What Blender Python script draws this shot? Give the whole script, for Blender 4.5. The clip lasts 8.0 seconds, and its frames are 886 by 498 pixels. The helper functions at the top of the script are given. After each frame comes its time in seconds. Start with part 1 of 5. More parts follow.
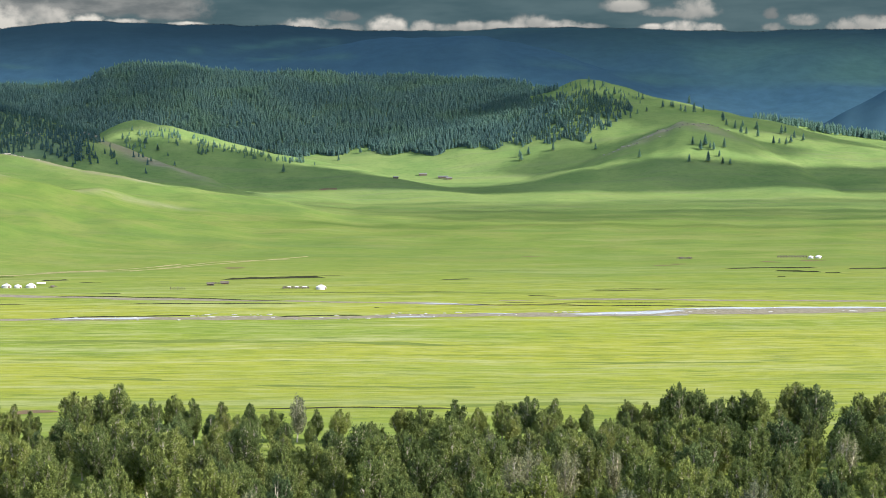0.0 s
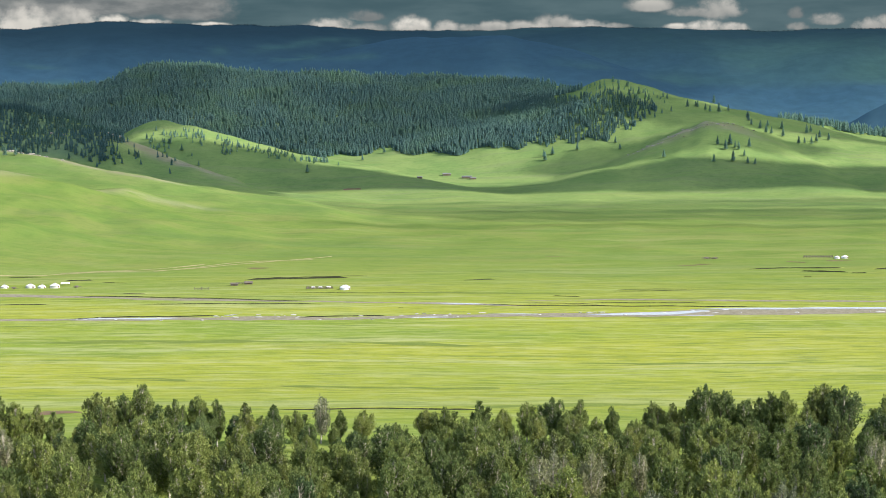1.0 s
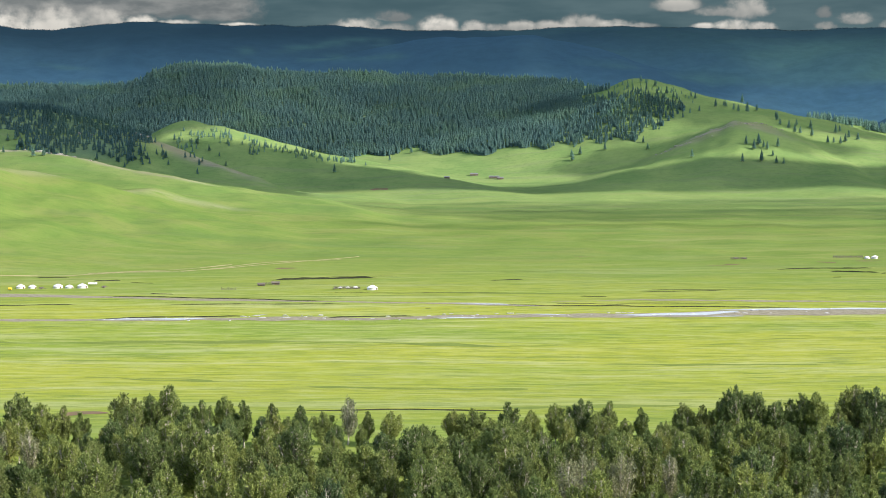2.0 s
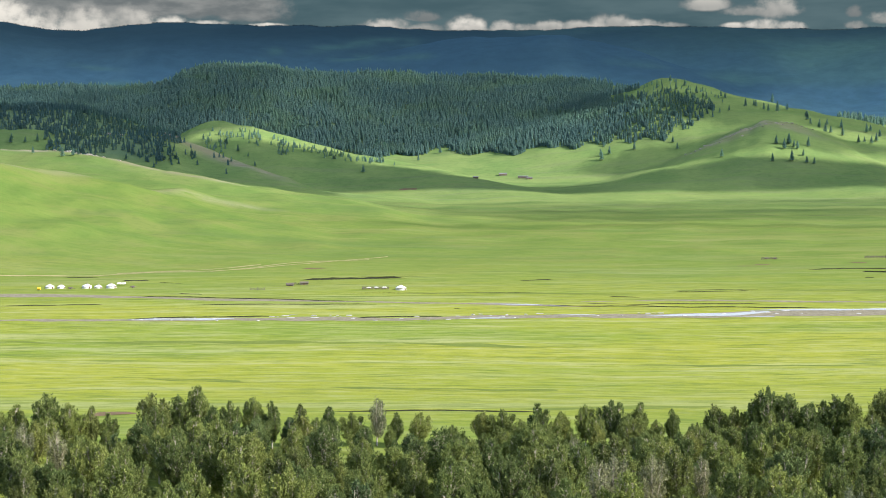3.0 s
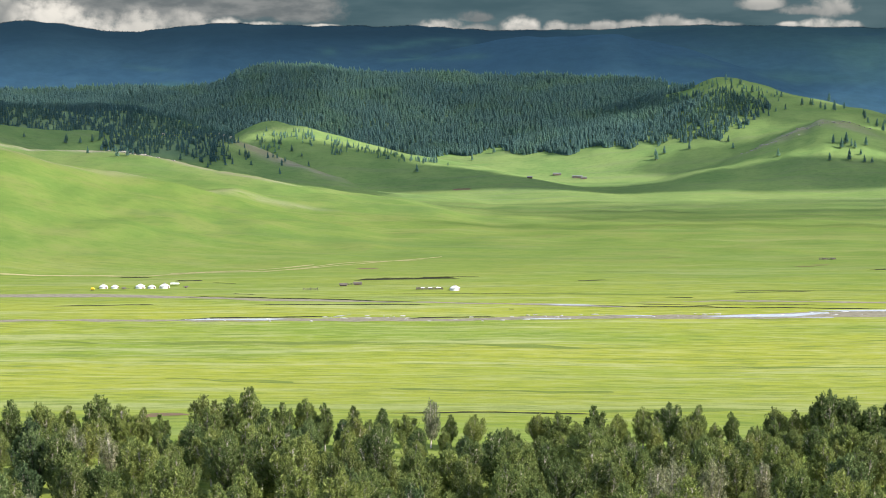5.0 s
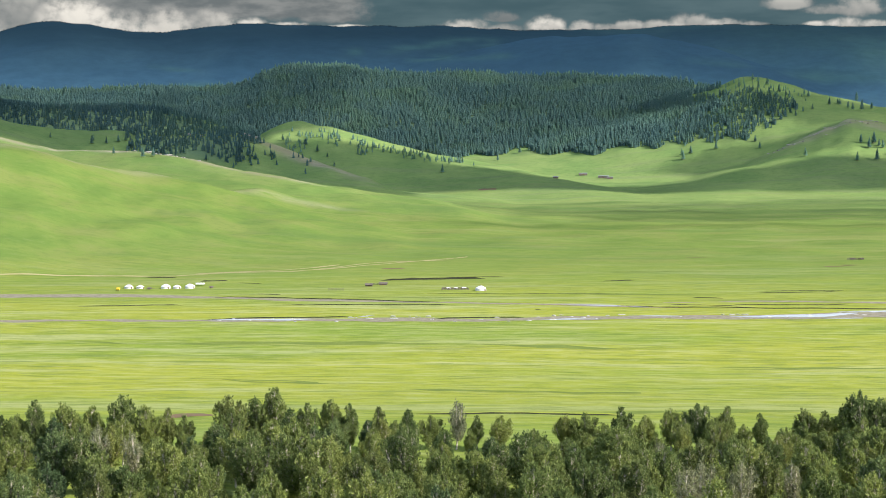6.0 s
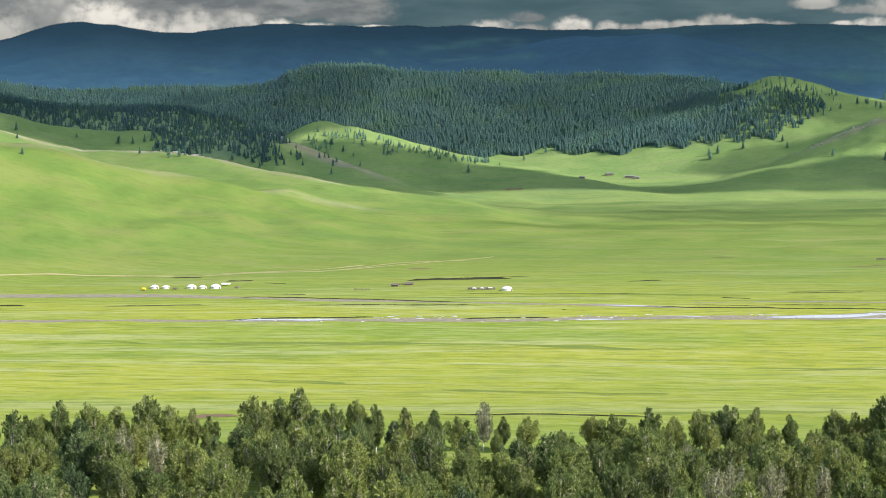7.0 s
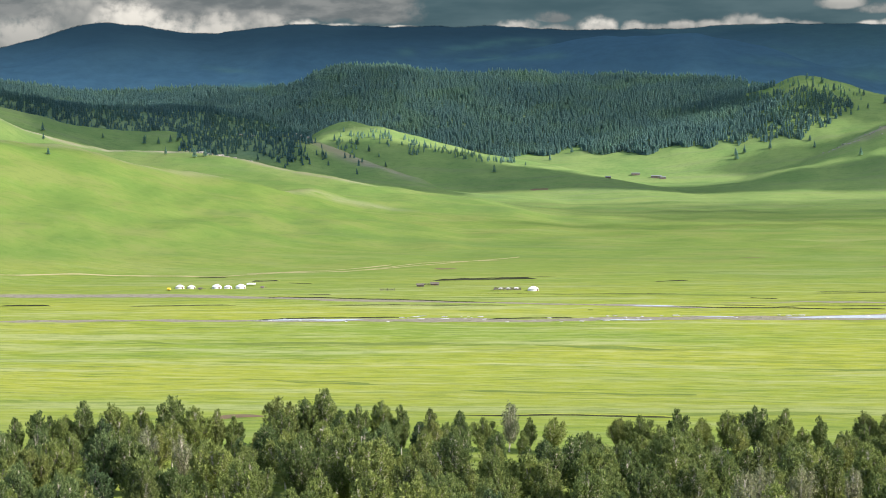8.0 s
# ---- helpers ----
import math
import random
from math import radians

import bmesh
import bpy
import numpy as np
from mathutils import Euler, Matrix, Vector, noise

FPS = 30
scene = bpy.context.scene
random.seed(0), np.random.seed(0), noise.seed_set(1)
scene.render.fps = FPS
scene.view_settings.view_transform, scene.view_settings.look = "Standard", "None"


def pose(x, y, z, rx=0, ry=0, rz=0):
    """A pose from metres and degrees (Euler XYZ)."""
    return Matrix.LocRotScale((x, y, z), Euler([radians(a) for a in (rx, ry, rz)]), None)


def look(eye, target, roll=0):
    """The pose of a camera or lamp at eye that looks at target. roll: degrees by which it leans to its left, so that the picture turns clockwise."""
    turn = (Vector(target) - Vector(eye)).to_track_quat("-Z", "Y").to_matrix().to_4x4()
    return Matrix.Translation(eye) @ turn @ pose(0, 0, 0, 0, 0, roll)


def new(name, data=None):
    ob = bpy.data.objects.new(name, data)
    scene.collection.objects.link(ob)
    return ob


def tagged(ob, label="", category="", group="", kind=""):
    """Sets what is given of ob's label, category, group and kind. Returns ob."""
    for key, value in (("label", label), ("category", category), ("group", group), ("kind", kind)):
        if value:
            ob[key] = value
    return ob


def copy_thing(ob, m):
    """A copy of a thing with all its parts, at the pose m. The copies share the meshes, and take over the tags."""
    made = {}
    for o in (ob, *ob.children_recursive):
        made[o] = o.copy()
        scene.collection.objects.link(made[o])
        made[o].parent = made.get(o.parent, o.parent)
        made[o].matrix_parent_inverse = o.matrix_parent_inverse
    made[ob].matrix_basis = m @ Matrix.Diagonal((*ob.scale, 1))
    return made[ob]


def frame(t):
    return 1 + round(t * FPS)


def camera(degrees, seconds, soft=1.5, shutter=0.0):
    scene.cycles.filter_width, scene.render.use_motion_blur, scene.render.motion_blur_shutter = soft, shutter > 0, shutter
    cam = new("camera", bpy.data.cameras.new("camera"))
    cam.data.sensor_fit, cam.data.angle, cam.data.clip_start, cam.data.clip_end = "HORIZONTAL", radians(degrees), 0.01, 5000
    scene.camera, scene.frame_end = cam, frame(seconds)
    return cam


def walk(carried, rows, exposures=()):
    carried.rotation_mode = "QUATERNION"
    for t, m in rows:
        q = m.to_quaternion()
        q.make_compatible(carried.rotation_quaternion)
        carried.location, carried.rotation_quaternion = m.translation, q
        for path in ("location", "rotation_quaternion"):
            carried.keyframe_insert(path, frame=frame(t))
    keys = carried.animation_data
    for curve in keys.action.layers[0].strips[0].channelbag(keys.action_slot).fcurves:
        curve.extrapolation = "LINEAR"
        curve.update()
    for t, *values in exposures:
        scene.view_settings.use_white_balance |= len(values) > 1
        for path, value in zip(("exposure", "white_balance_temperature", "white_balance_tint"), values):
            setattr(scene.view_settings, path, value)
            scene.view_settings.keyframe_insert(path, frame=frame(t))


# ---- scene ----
# ---- camera ----
cam = camera(28.0, 8.0, soft=0.95)
EYE = 104.0
ROWS = [
    (0.0, 0.79, 0.41, -1.14, 0.097, -4.299, 0.039),
    (0.5, 0.67, 2.15, -1.23, 0.459, -4.299, 0.070),
    (1.0, 0.54, 3.91, -1.33, 0.860, -4.298, 0.101),
    (1.5, 0.40, 5.69, -1.44, 1.286, -4.296, 0.133),
    (3.0, -0.07, 11.11, -1.85, 2.654, -4.288, 0.227),
    (3.5, -0.24, 12.95, -2.01, 3.104, -4.284, 0.259),
    (4.0, -0.42, 14.80, -2.18, 3.535, -4.279, 0.291),
    (4.5, -0.61, 16.67, -2.37, 3.957, -4.274, 0.323),
    (6.0, -1.23, 22.38, -2.99, 5.198, -4.254, 0.420),
    (6.5, -1.46, 24.31, -3.22, 5.606, -4.246, 0.452),
    (7.0, -1.69, 26.26, -3.46, 6.032, -4.238, 0.485),
    (7.5, -1.93, 28.22, -3.72, 6.450, -4.229, 0.518),
    (8.0, -2.18, 30.20, -3.98, 6.857, -4.219, 0.551),
]
walk(cam, [(t, pose(x, y, EYE + z, 90 + pitch, lean, yaw)) for t, x, y, z, yaw, pitch, lean in ROWS])

# ---- light: sun from the right, cumulus sky ----
SUN_AZ, SUN_EL = 110.0, 31.0
SUN_DIR = Vector((math.sin(radians(SUN_AZ)) * math.cos(radians(SUN_EL)), math.cos(radians(SUN_AZ)) * math.cos(radians(SUN_EL)), math.sin(radians(SUN_EL))))
sun_data = bpy.data.lights.new("sun", "SUN")
sun_data.energy, sun_data.angle, sun_data.color = 4.15, radians(0.55), (1.0, 0.95, 0.87)
sun = new("sun", sun_data)
sun.matrix_world = look(tuple(SUN_DIR * 300), (0, 0, 0))
scene.view_settings.exposure = 1.04


def nodes_of(tree):
    """Short ways to add nodes and links to a node tree."""
    def add(kind, **sockets):
        node = tree.nodes.new(kind)
        for key, value in sockets.items():
            name = key.replace("_", " ")
            if name in node.inputs:
                if hasattr(value, "is_output"):
                    tree.links.new(value, node.inputs[name])
                else:
                    node.inputs[name].default_value = value
        return node

    def calc(op, a, b=0.0, c=0.0):
        node = tree.nodes.new("ShaderNodeMath")
        node.operation = op
        for i, value in enumerate((a, b, c)):
            if hasattr(value, "is_output"):
                tree.links.new(value, node.inputs[i])
            else:
                node.inputs[i].default_value = value
        return node.outputs[0]

    def mix(fac, a, b, blend="MIX"):
        node = tree.nodes.new("ShaderNodeMix")
        node.data_type, node.blend_type = "RGBA", blend
        for i, value in ((0, fac), (6, a), (7, b)):
            if hasattr(value, "is_output"):
                tree.links.new(value, node.inputs[i])
            else:
                node.inputs[i].default_value = value if i == 0 else (*value, 1.0)
        return node.outputs[2]

    def ramp(value, lo, hi, a=0.0, b=1.0):
        node = tree.nodes.new("ShaderNodeMapRange")
        node.interpolation_type = "SMOOTHSTEP"
        tree.links.new(value, node.inputs[0])
        for i, v in enumerate((lo, hi, a, b)):
            node.inputs[i + 1].default_value = v
        return node.outputs[0]

    def noisy(vector, scale, stretch=(1, 1, 1), detail=4.0, rough=0.55, shift=(0, 0, 0)):
        m = tree.nodes.new("ShaderNodeMapping")
        m.inputs["Scale"].default_value = tuple(scale * s for s in stretch)
        m.inputs["Location"].default_value = shift
        tree.links.new(vector, m.inputs["Vector"])
        n = tree.nodes.new("ShaderNodeTexNoise")
        n.inputs["Scale"].default_value, n.inputs["Detail"].default_value, n.inputs["Roughness"].default_value = 1.0, detail, rough
        tree.links.new(m.outputs[0], n.inputs["Vector"])
        return n.outputs["Fac"]

    return add, calc, mix, ramp, noisy


world = bpy.data.worlds.new("sky")
scene.world = world
world.use_nodes = True
wt = world.node_tree
wt.nodes.clear()
add, calc, mix, ramp, noisy = nodes_of(wt)
sky = wt.nodes.new("ShaderNodeTexSky")
sky.sky_type, sky.sun_disc = "NISHITA", False
sky.sun_elevation, sky.sun_rotation = radians(SUN_EL), radians(SUN_AZ)
way = wt.nodes.new("ShaderNodeTexCoord").outputs["Generated"]
sep = wt.nodes.new("ShaderNodeSeparateXYZ")
wt.links.new(way, sep.inputs[0])
azim = calc("MULTIPLY", calc("ARCTAN2", sep.outputs[0], sep.outputs[1]), 57.2958)
elev = calc("MULTIPLY", calc("ARCSINE", sep.outputs[2]), 57.2958)
SKY_STRENGTH = 0.13
blue = mix(1.0, sky.outputs[0], (SKY_STRENGTH, SKY_STRENGTH, SKY_STRENGTH), "MULTIPLY")
# a deck of grey cloud over most of the sky, slate-blue low down
deck = ramp(noisy(way, 3.0, (1, 1, 3), 5.0), 0.42, 0.62)
low = ramp(elev, 5.0, 24.0, 1.0, 0.0)
slate = mix(ramp(noisy(way, 14.0, (1, 1, 5), 4.0), 0.35, 0.65), (0.031, 0.057, 0.067), (0.050, 0.080, 0.089))
grey = mix(ramp(elev, 4.2, 7.5), slate, (0.64, 0.74, 0.91))
heaven = mix(calc("MAXIMUM", low, calc("MULTIPLY", deck, 0.45)), blue, grey)
# cumulus behind the far ridge: azimuth, elevation of the base, half width, height, brightness
PUFFS = [
    (-21.6, 2.3, 1.6, 1.1, 0.40), (-19.9, 2.4, 1.3, 1.0, 0.58), (-18.4, 2.9, 1.5, 1.2, 0.50), (-16.8, 2.6, 1.4, 1.25, 1.0), (-15.3, 2.5, 1.2, 0.85, 0.95), (-14.0, 2.5, 1.1, 0.95, 0.80), (-12.6, 2.7, 1.0, 0.75, 0.68),
    (-11.3, 2.95, 0.55, 0.24, 0.95), (-10.2, 2.92, 0.8, 0.14, 0.80), (-8.3, 2.88, 0.7, 0.10, 0.95), (-4.35, 2.72, 0.95, 0.40, 0.74), (-3.5, 2.70, 0.8, 0.24, 0.64), (-3.35, 3.12, 0.55, 0.24, 0.22),
    (-1.85, 2.75, 0.62, 0.40, 0.95), (-0.75, 2.75, 0.40, 0.28, 0.62), (0.05, 2.74, 0.45, 0.20, 0.50), (0.75, 2.78, 0.50, 0.25, 0.66), (1.65, 2.80, 0.55, 0.22, 0.52), (2.75, 2.80, 0.85, 0.38, 0.72), (3.75, 2.80, 0.75, 0.24, 0.80), (4.6, 2.80, 0.5, 0.14, 0.66),
    (5.72, 3.42, 0.72, 0.30, 0.55), (7.35, 3.20, 1.0, 0.24, 0.46), (7.95, 3.24, 0.75, 0.50, 0.58), (6.6, 2.78, 0.4, 0.14, 0.85), (7.45, 2.72, 0.62, 0.30, 1.0), (8.35, 2.72, 0.62, 0.20, 0.85), (10.3, 3.12, 0.26, 0.26, 0.20), (10.35, 2.74, 0.36, 0.18, 0.36),
    (11.25, 2.92, 0.60, 0.26, 0.52), (13.05, 2.74, 0.95, 0.32, 0.85), (14.3, 2.74, 1.0, 0.34, 0.75), (16.2, 2.75, 1.6, 0.6, 0.8),
]


def billow(scale, lift):
    """Rounded lobes, 0 at their rims and 1 in their middle, looked up a little towards the sun by lift."""
    m = wt.nodes.new("ShaderNodeMapping")
    m.inputs["Scale"].default_value = (scale, scale, scale * 1.25)
    m.inputs["Location"].default_value = (lift * 0.9, 0.3, lift * 0.9)
    wt.links.new(warped, m.inputs["Vector"])
    v = wt.nodes.new("ShaderNodeTexVoronoi")
    v.feature = "SMOOTH_F1"
    v.inputs["Scale"].default_value, v.inputs["Smoothness"].default_value = 1.0, 0.35
    wt.links.new(m.outputs[0], v.inputs["Vector"])
    return calc("SUBTRACT", 1.0, v.outputs["Distance"])


bend = wt.nodes.new("ShaderNodeTexNoise")
bend.inputs["Scale"].default_value, bend.inputs["Detail"].default_value = 60.0, 4.0
wt.links.new(way, bend.inputs["Vector"])
push = wt.nodes.new("ShaderNodeVectorMath")
push.operation = "MULTIPLY_ADD"
wt.links.new(bend.outputs["Color"], push.inputs[0])
push.inputs[1].default_value = (0.012, 0.012, 0.012)
wt.links.new(way, push.inputs[2])
warped = push.outputs[0]
lobes, knobs = billow(26.0, 0.0), billow(130.0, 0.0)
lit = calc("ADD", calc("MULTIPLY", calc("SUBTRACT", lobes, billow(26.0, 0.22)), 2.2), calc("MULTIPLY", calc("SUBTRACT", knobs, billow(130.0, 0.22)), 0.5))
wisp = calc("SUBTRACT", noisy(way, 210.0, (1, 1, 1.2), 6.0, 0.62, (3, 1, 2)), 0.5)
cover, shine = None, None
for a, e, w, h, bright in PUFFS:
    dx = calc("DIVIDE", calc("SUBTRACT", azim, a), w)
    dy = calc("DIVIDE", calc("SUBTRACT", elev, e), h)
    tall = calc("MAXIMUM", dy, calc("MULTIPLY", dy, -2.2))
    body = calc("SUBTRACT", 1.0, calc("ADD", calc("MULTIPLY", dx, dx), calc("MULTIPLY", tall, tall)))
    cover = body if cover is None else calc("MAXIMUM", cover, body)
    glow = calc("MULTIPLY", calc("MULTIPLY", ramp(body, -1.0, 0.6), bright), ramp(dy, -0.2, 0.7, 0.72, 1.0))
    shine = glow if shine is None else calc("MAXIMUM", shine, glow)
heaped = calc("ADD", calc("MULTIPLY", calc("SUBTRACT", lobes, 0.55), 1.0), calc("ADD", calc("MULTIPLY", calc("SUBTRACT", knobs, 0.55), 0.9), calc("MULTIPLY", wisp, 2.1)))
ragged = calc("ADD", calc("MAXIMUM", cover, -2.0), heaped)
shade = ramp(calc("ADD", lit, calc("MULTIPLY", wisp, 0.2)), -0.55, 0.45, 0.52, 1.0)
white = mix(calc("MULTIPLY", shine, shade), (0.060, 0.074, 0.080), (0.430, 0.408, 0.368))
# a grey sheet of cloud above the western heaps
sheet = calc("MULTIPLY", calc("MULTIPLY", ramp(calc("ADD", azim, calc("MULTIPLY", wisp, 1.2)), -8.3, -7.2, 1.0, 0.0), ramp(azim, -40.0, -26.0)), ramp(calc("ADD", elev, calc("MULTIPLY", calc("SUBTRACT", noisy(way, 40.0, (1, 1, 2.5), 4.0), 0.5), 0.8)), 2.95, 3.25))
stratus = mix(ramp(noisy(way, 45.0, (1, 1, 3), 5.0), 0.35, 0.65), (0.085, 0.092, 0.094), (0.150, 0.152, 0.148))
heaven = mix(calc("MULTIPLY", sheet, calc("MULTIPLY", ramp(elev, 5.0, 7.0, 1.0, 0.0), 0.85)), heaven, stratus)
final = mix(ramp(ragged, -0.75, 0.85), heaven, white)
bg = wt.nodes.new("ShaderNodeBackground")
wt.links.new(final, bg.inputs[0])
out = wt.nodes.new("ShaderNodeOutputWorld")
wt.links.new(bg.outputs[0], out.inputs[0])

# ---- materials ----


def material(name):
    m = bpy.data.materials.new(name)
    m.use_nodes = True
    m.node_tree.nodes.clear()
    return m, m.node_tree


def finish(tree, color, rough=0.9, bump=None, distance=0.1, metal=0.0, spec=0.2):
    b = tree.nodes.new("ShaderNodeBsdfPrincipled")
    if hasattr(color, "is_output"):
        tree.links.new(color, b.inputs["Base Color"])
    else:
        b.inputs["Base Color"].default_value = (*color, 1)
    b.inputs["Roughness"].default_value, b.inputs["Metallic"].default_value = rough, metal
    b.inputs["Specular IOR Level"].default_value = spec
    if bump is not None:
        n = tree.nodes.new("ShaderNodeBump")
        n.inputs["Distance"].default_value = distance
        tree.links.new(bump, n.inputs["Height"])
        tree.links.new(n.outputs[0], b.inputs["Normal"])
    o = tree.nodes.new("ShaderNodeOutputMaterial")
    tree.links.new(b.outputs[0], o.inputs[0])
    return b


def plain_material(name, color, other, scale=1.5, rough=0.8, distance=0.03, spec=0.2):
    m, tree = material(name)
    add, calc, mix, ramp, noisy = nodes_of(tree)
    at = tree.nodes.new("ShaderNodeTexCoord").outputs["Object"]
    n = noisy(at, scale, detail=6.0)
    grain = noisy(at, scale * 9, detail=3.0)
    finish(tree, mix(ramp(n, 0.35, 0.65), color, mix(ramp(grain, 0.3, 0.7), other, color)), rough, grain, distance, spec=spec)
    return m


def ground_material():
    m, tree = material("steppe_grass")
    add, calc, mix, ramp, noisy = nodes_of(tree)
    at = tree.nodes.new("ShaderNodeNewGeometry").outputs["Position"]

    def mask(name):
        a = tree.nodes.new("ShaderNodeAttribute")
        a.attribute_name = name
        return a.outputs["Fac"]

    wave = noisy(at, 0.007, (0.6, 1, 0), 3.0, 0.5, (2, 6, 0))
    shift = tree.nodes.new("ShaderNodeCombineXYZ")
    tree.links.new(calc("MULTIPLY", calc("SUBTRACT", wave, 0.5), 60.0), shift.inputs[1])
    moved = tree.nodes.new("ShaderNodeVectorMath")
    tree.links.new(at, moved.inputs[0])
    tree.links.new(shift.outputs[0], moved.inputs[1])
    at = moved.outputs[0]
    broad = noisy(at, 0.010, (0.30, 1, 0), 4.0)
    bands = noisy(at, 0.045, (0.10, 1, 0), 5.0, 0.62, (7, 3, 0))
    streak = noisy(at, 0.15, (0.17, 1, 0), 4.0, 0.62, (1, 9, 0))
    thin = noisy(at, 0.34, (0.07, 1, 0), 6.0, 0.70, (5, 2, 0))
    turf = noisy(at, 0.13, (0.8, 1, 0), 6.0, 0.68, (3, 3, 0))
    swell = noisy(at, 0.020, (0.13, 1, 0), 5.0, 0.66, (9, 5, 0))
    mottle = noisy(at, 0.22, (0.30, 1, 0), 4.0, 0.65, (8, 1, 0))
    patch = noisy(at, 0.016, (0.8, 1, 0), 6.0, 0.62, (4, 2, 0))
    grain = noisy(at, 0.9, (1, 1, 0), 3.0)
    green, yellow, straw, deep = (0.186, 0.248, 0.040), (0.282, 0.298, 0.042), (0.360, 0.366, 0.178), (0.100, 0.146, 0.038)
    col = mix(ramp(broad, 0.30, 0.62), green, yellow)
    col = mix(calc("MULTIPLY", ramp(bands, 0.50, 0.64), 0.55), col, straw)
    col = mix(calc("MULTIPLY", ramp(bands, 0.32, 0.44, 1.0, 0.0), 0.55), col, deep)
    col = mix(calc("MULTIPLY", ramp(streak, 0.52, 0.68), 0.36), col, straw)
    col = mix(calc("MULTIPLY", ramp(streak, 0.32, 0.44, 1.0, 0.0), 0.62), col, deep)
    col = mix(calc("MULTIPLY", ramp(thin, 0.53, 0.60), 0.55), col, deep)
    col = mix(calc("MULTIPLY", ramp(thin, 0.36, 0.46, 1.0, 0.0), 0.34), col, straw)
    blade = noisy(at, 0.75, (0.13, 1, 0), 5.0, 0.75, (6, 4, 0))
    col = mix(calc("MULTIPLY", ramp(blade, 0.52, 0.66), 0.30), col, deep)
    col = mix(calc("MULTIPLY", ramp(blade, 0.34, 0.46, 1.0, 0.0), 0.30), col, straw)
    col = mix(calc("MULTIPLY", ramp(mottle, 0.50, 0.62), 0.30), col, deep)
    col = mix(calc("MULTIPLY", ramp(mottle, 0.38, 0.47, 1.0, 0.0), 0.28), col, straw)
    way = tree.nodes.new("ShaderNodeSeparateXYZ")
    tree.links.new(tree.nodes.new("ShaderNodeNewGeometry").outputs["Normal"], way.inputs[0])
    level = ramp(way.outputs[2], 0.975, 0.998)
    hillside = mix(ramp(patch, 0.34, 0.66), (0.112, 0.176, 0.041), (0.156, 0.204, 0.050))
    hillside = mix(calc("MULTIPLY", ramp(bands, 0.50, 0.66), calc("MULTIPLY", level, 0.18)), hillside, (0.205, 0.220, 0.095))
    hillside = mix(calc("MULTIPLY", ramp(mottle, 0.50, 0.60), calc("MULTIPLY", level, 0.22)), hillside, (0.092, 0.147, 0.035))
    hillside = mix(calc("MULTIPLY", ramp(thin, 0.51, 0.60), calc("MULTIPLY", level, 0.12)), hillside, (0.090, 0.137, 0.033))
    hillside = mix(calc("MULTIPLY", ramp(streak, 0.34, 0.44, 1.0, 0.0), calc("MULTIPLY", level, 0.25)), hillside, (0.234, 0.231, 0.090))
    hillside = mix(calc("MULTIPLY", ramp(turf, 0.50, 0.62), 0.28), hillside, (0.075, 0.130, 0.032))
    hillside = mix(calc("MULTIPLY", ramp(turf, 0.36, 0.46, 1.0, 0.0), 0.22), hillside, (0.190, 0.205, 0.085))
    hillside = mix(calc("MULTIPLY", ramp(patch, 0.52, 0.60), 0.20), hillside, (0.165, 0.156, 0.073))
    # grass of the distant slopes, its blue raised to imitate haze
    hazy_upland = mix(ramp(patch, 0.34, 0.66), (0.148, 0.228, 0.074), (0.204, 0.274, 0.092))
    hazy_upland = mix(calc("MULTIPLY", ramp(mottle, 0.48, 0.60), 0.18), hazy_upland, (0.070, 0.125, 0.050))
    hazy_upland = mix(calc("MULTIPLY", ramp(turf, 0.50, 0.62), 0.24), hazy_upland, (0.085, 0.140, 0.048))
    hazy_upland = mix(calc("MULTIPLY", ramp(bands, 0.50, 0.66), 0.40), hazy_upland, (0.175, 0.200, 0.105))
    hillside = mix(mask("hazy_upland"), hillside, hazy_upland)
    hillside = mix(calc("MULTIPLY", ramp(swell, 0.50, 0.62), calc("MULTIPLY", level, 0.30)), hillside, (0.082, 0.138, 0.052))
    hillside = mix(calc("MULTIPLY", ramp(swell, 0.36, 0.47, 1.0, 0.0), calc("MULTIPLY", level, 0.32)), hillside, (0.225, 0.238, 0.092))
    col = mix(mask("lush"), col, hillside)
    soil = mix(ramp(patch, 0.35, 0.65), (0.340, 0.300, 0.215), (0.235, 0.215, 0.135))
    col = mix(calc("MULTIPLY", mask("bare"), ramp(noisy(at, 0.05, (0.5, 1, 0), 6.0, 0.7), 0.32, 0.54)), col, soil)
    col = mix(mask("litter"), col, mix(ramp(patch, 0.4, 0.6), (0.112, 0.174, 0.104), (0.140, 0.206, 0.116)))
    col = mix(ramp(grain, 0.25, 0.75, 0.0, 0.15), col, deep)
    relief = calc("ADD", calc("MULTIPLY", grain, 0.5), calc("MULTIPLY", streak, 1.2))
    finish(tree, col, 0.95, relief, 0.25, spec=0.0)
    return m


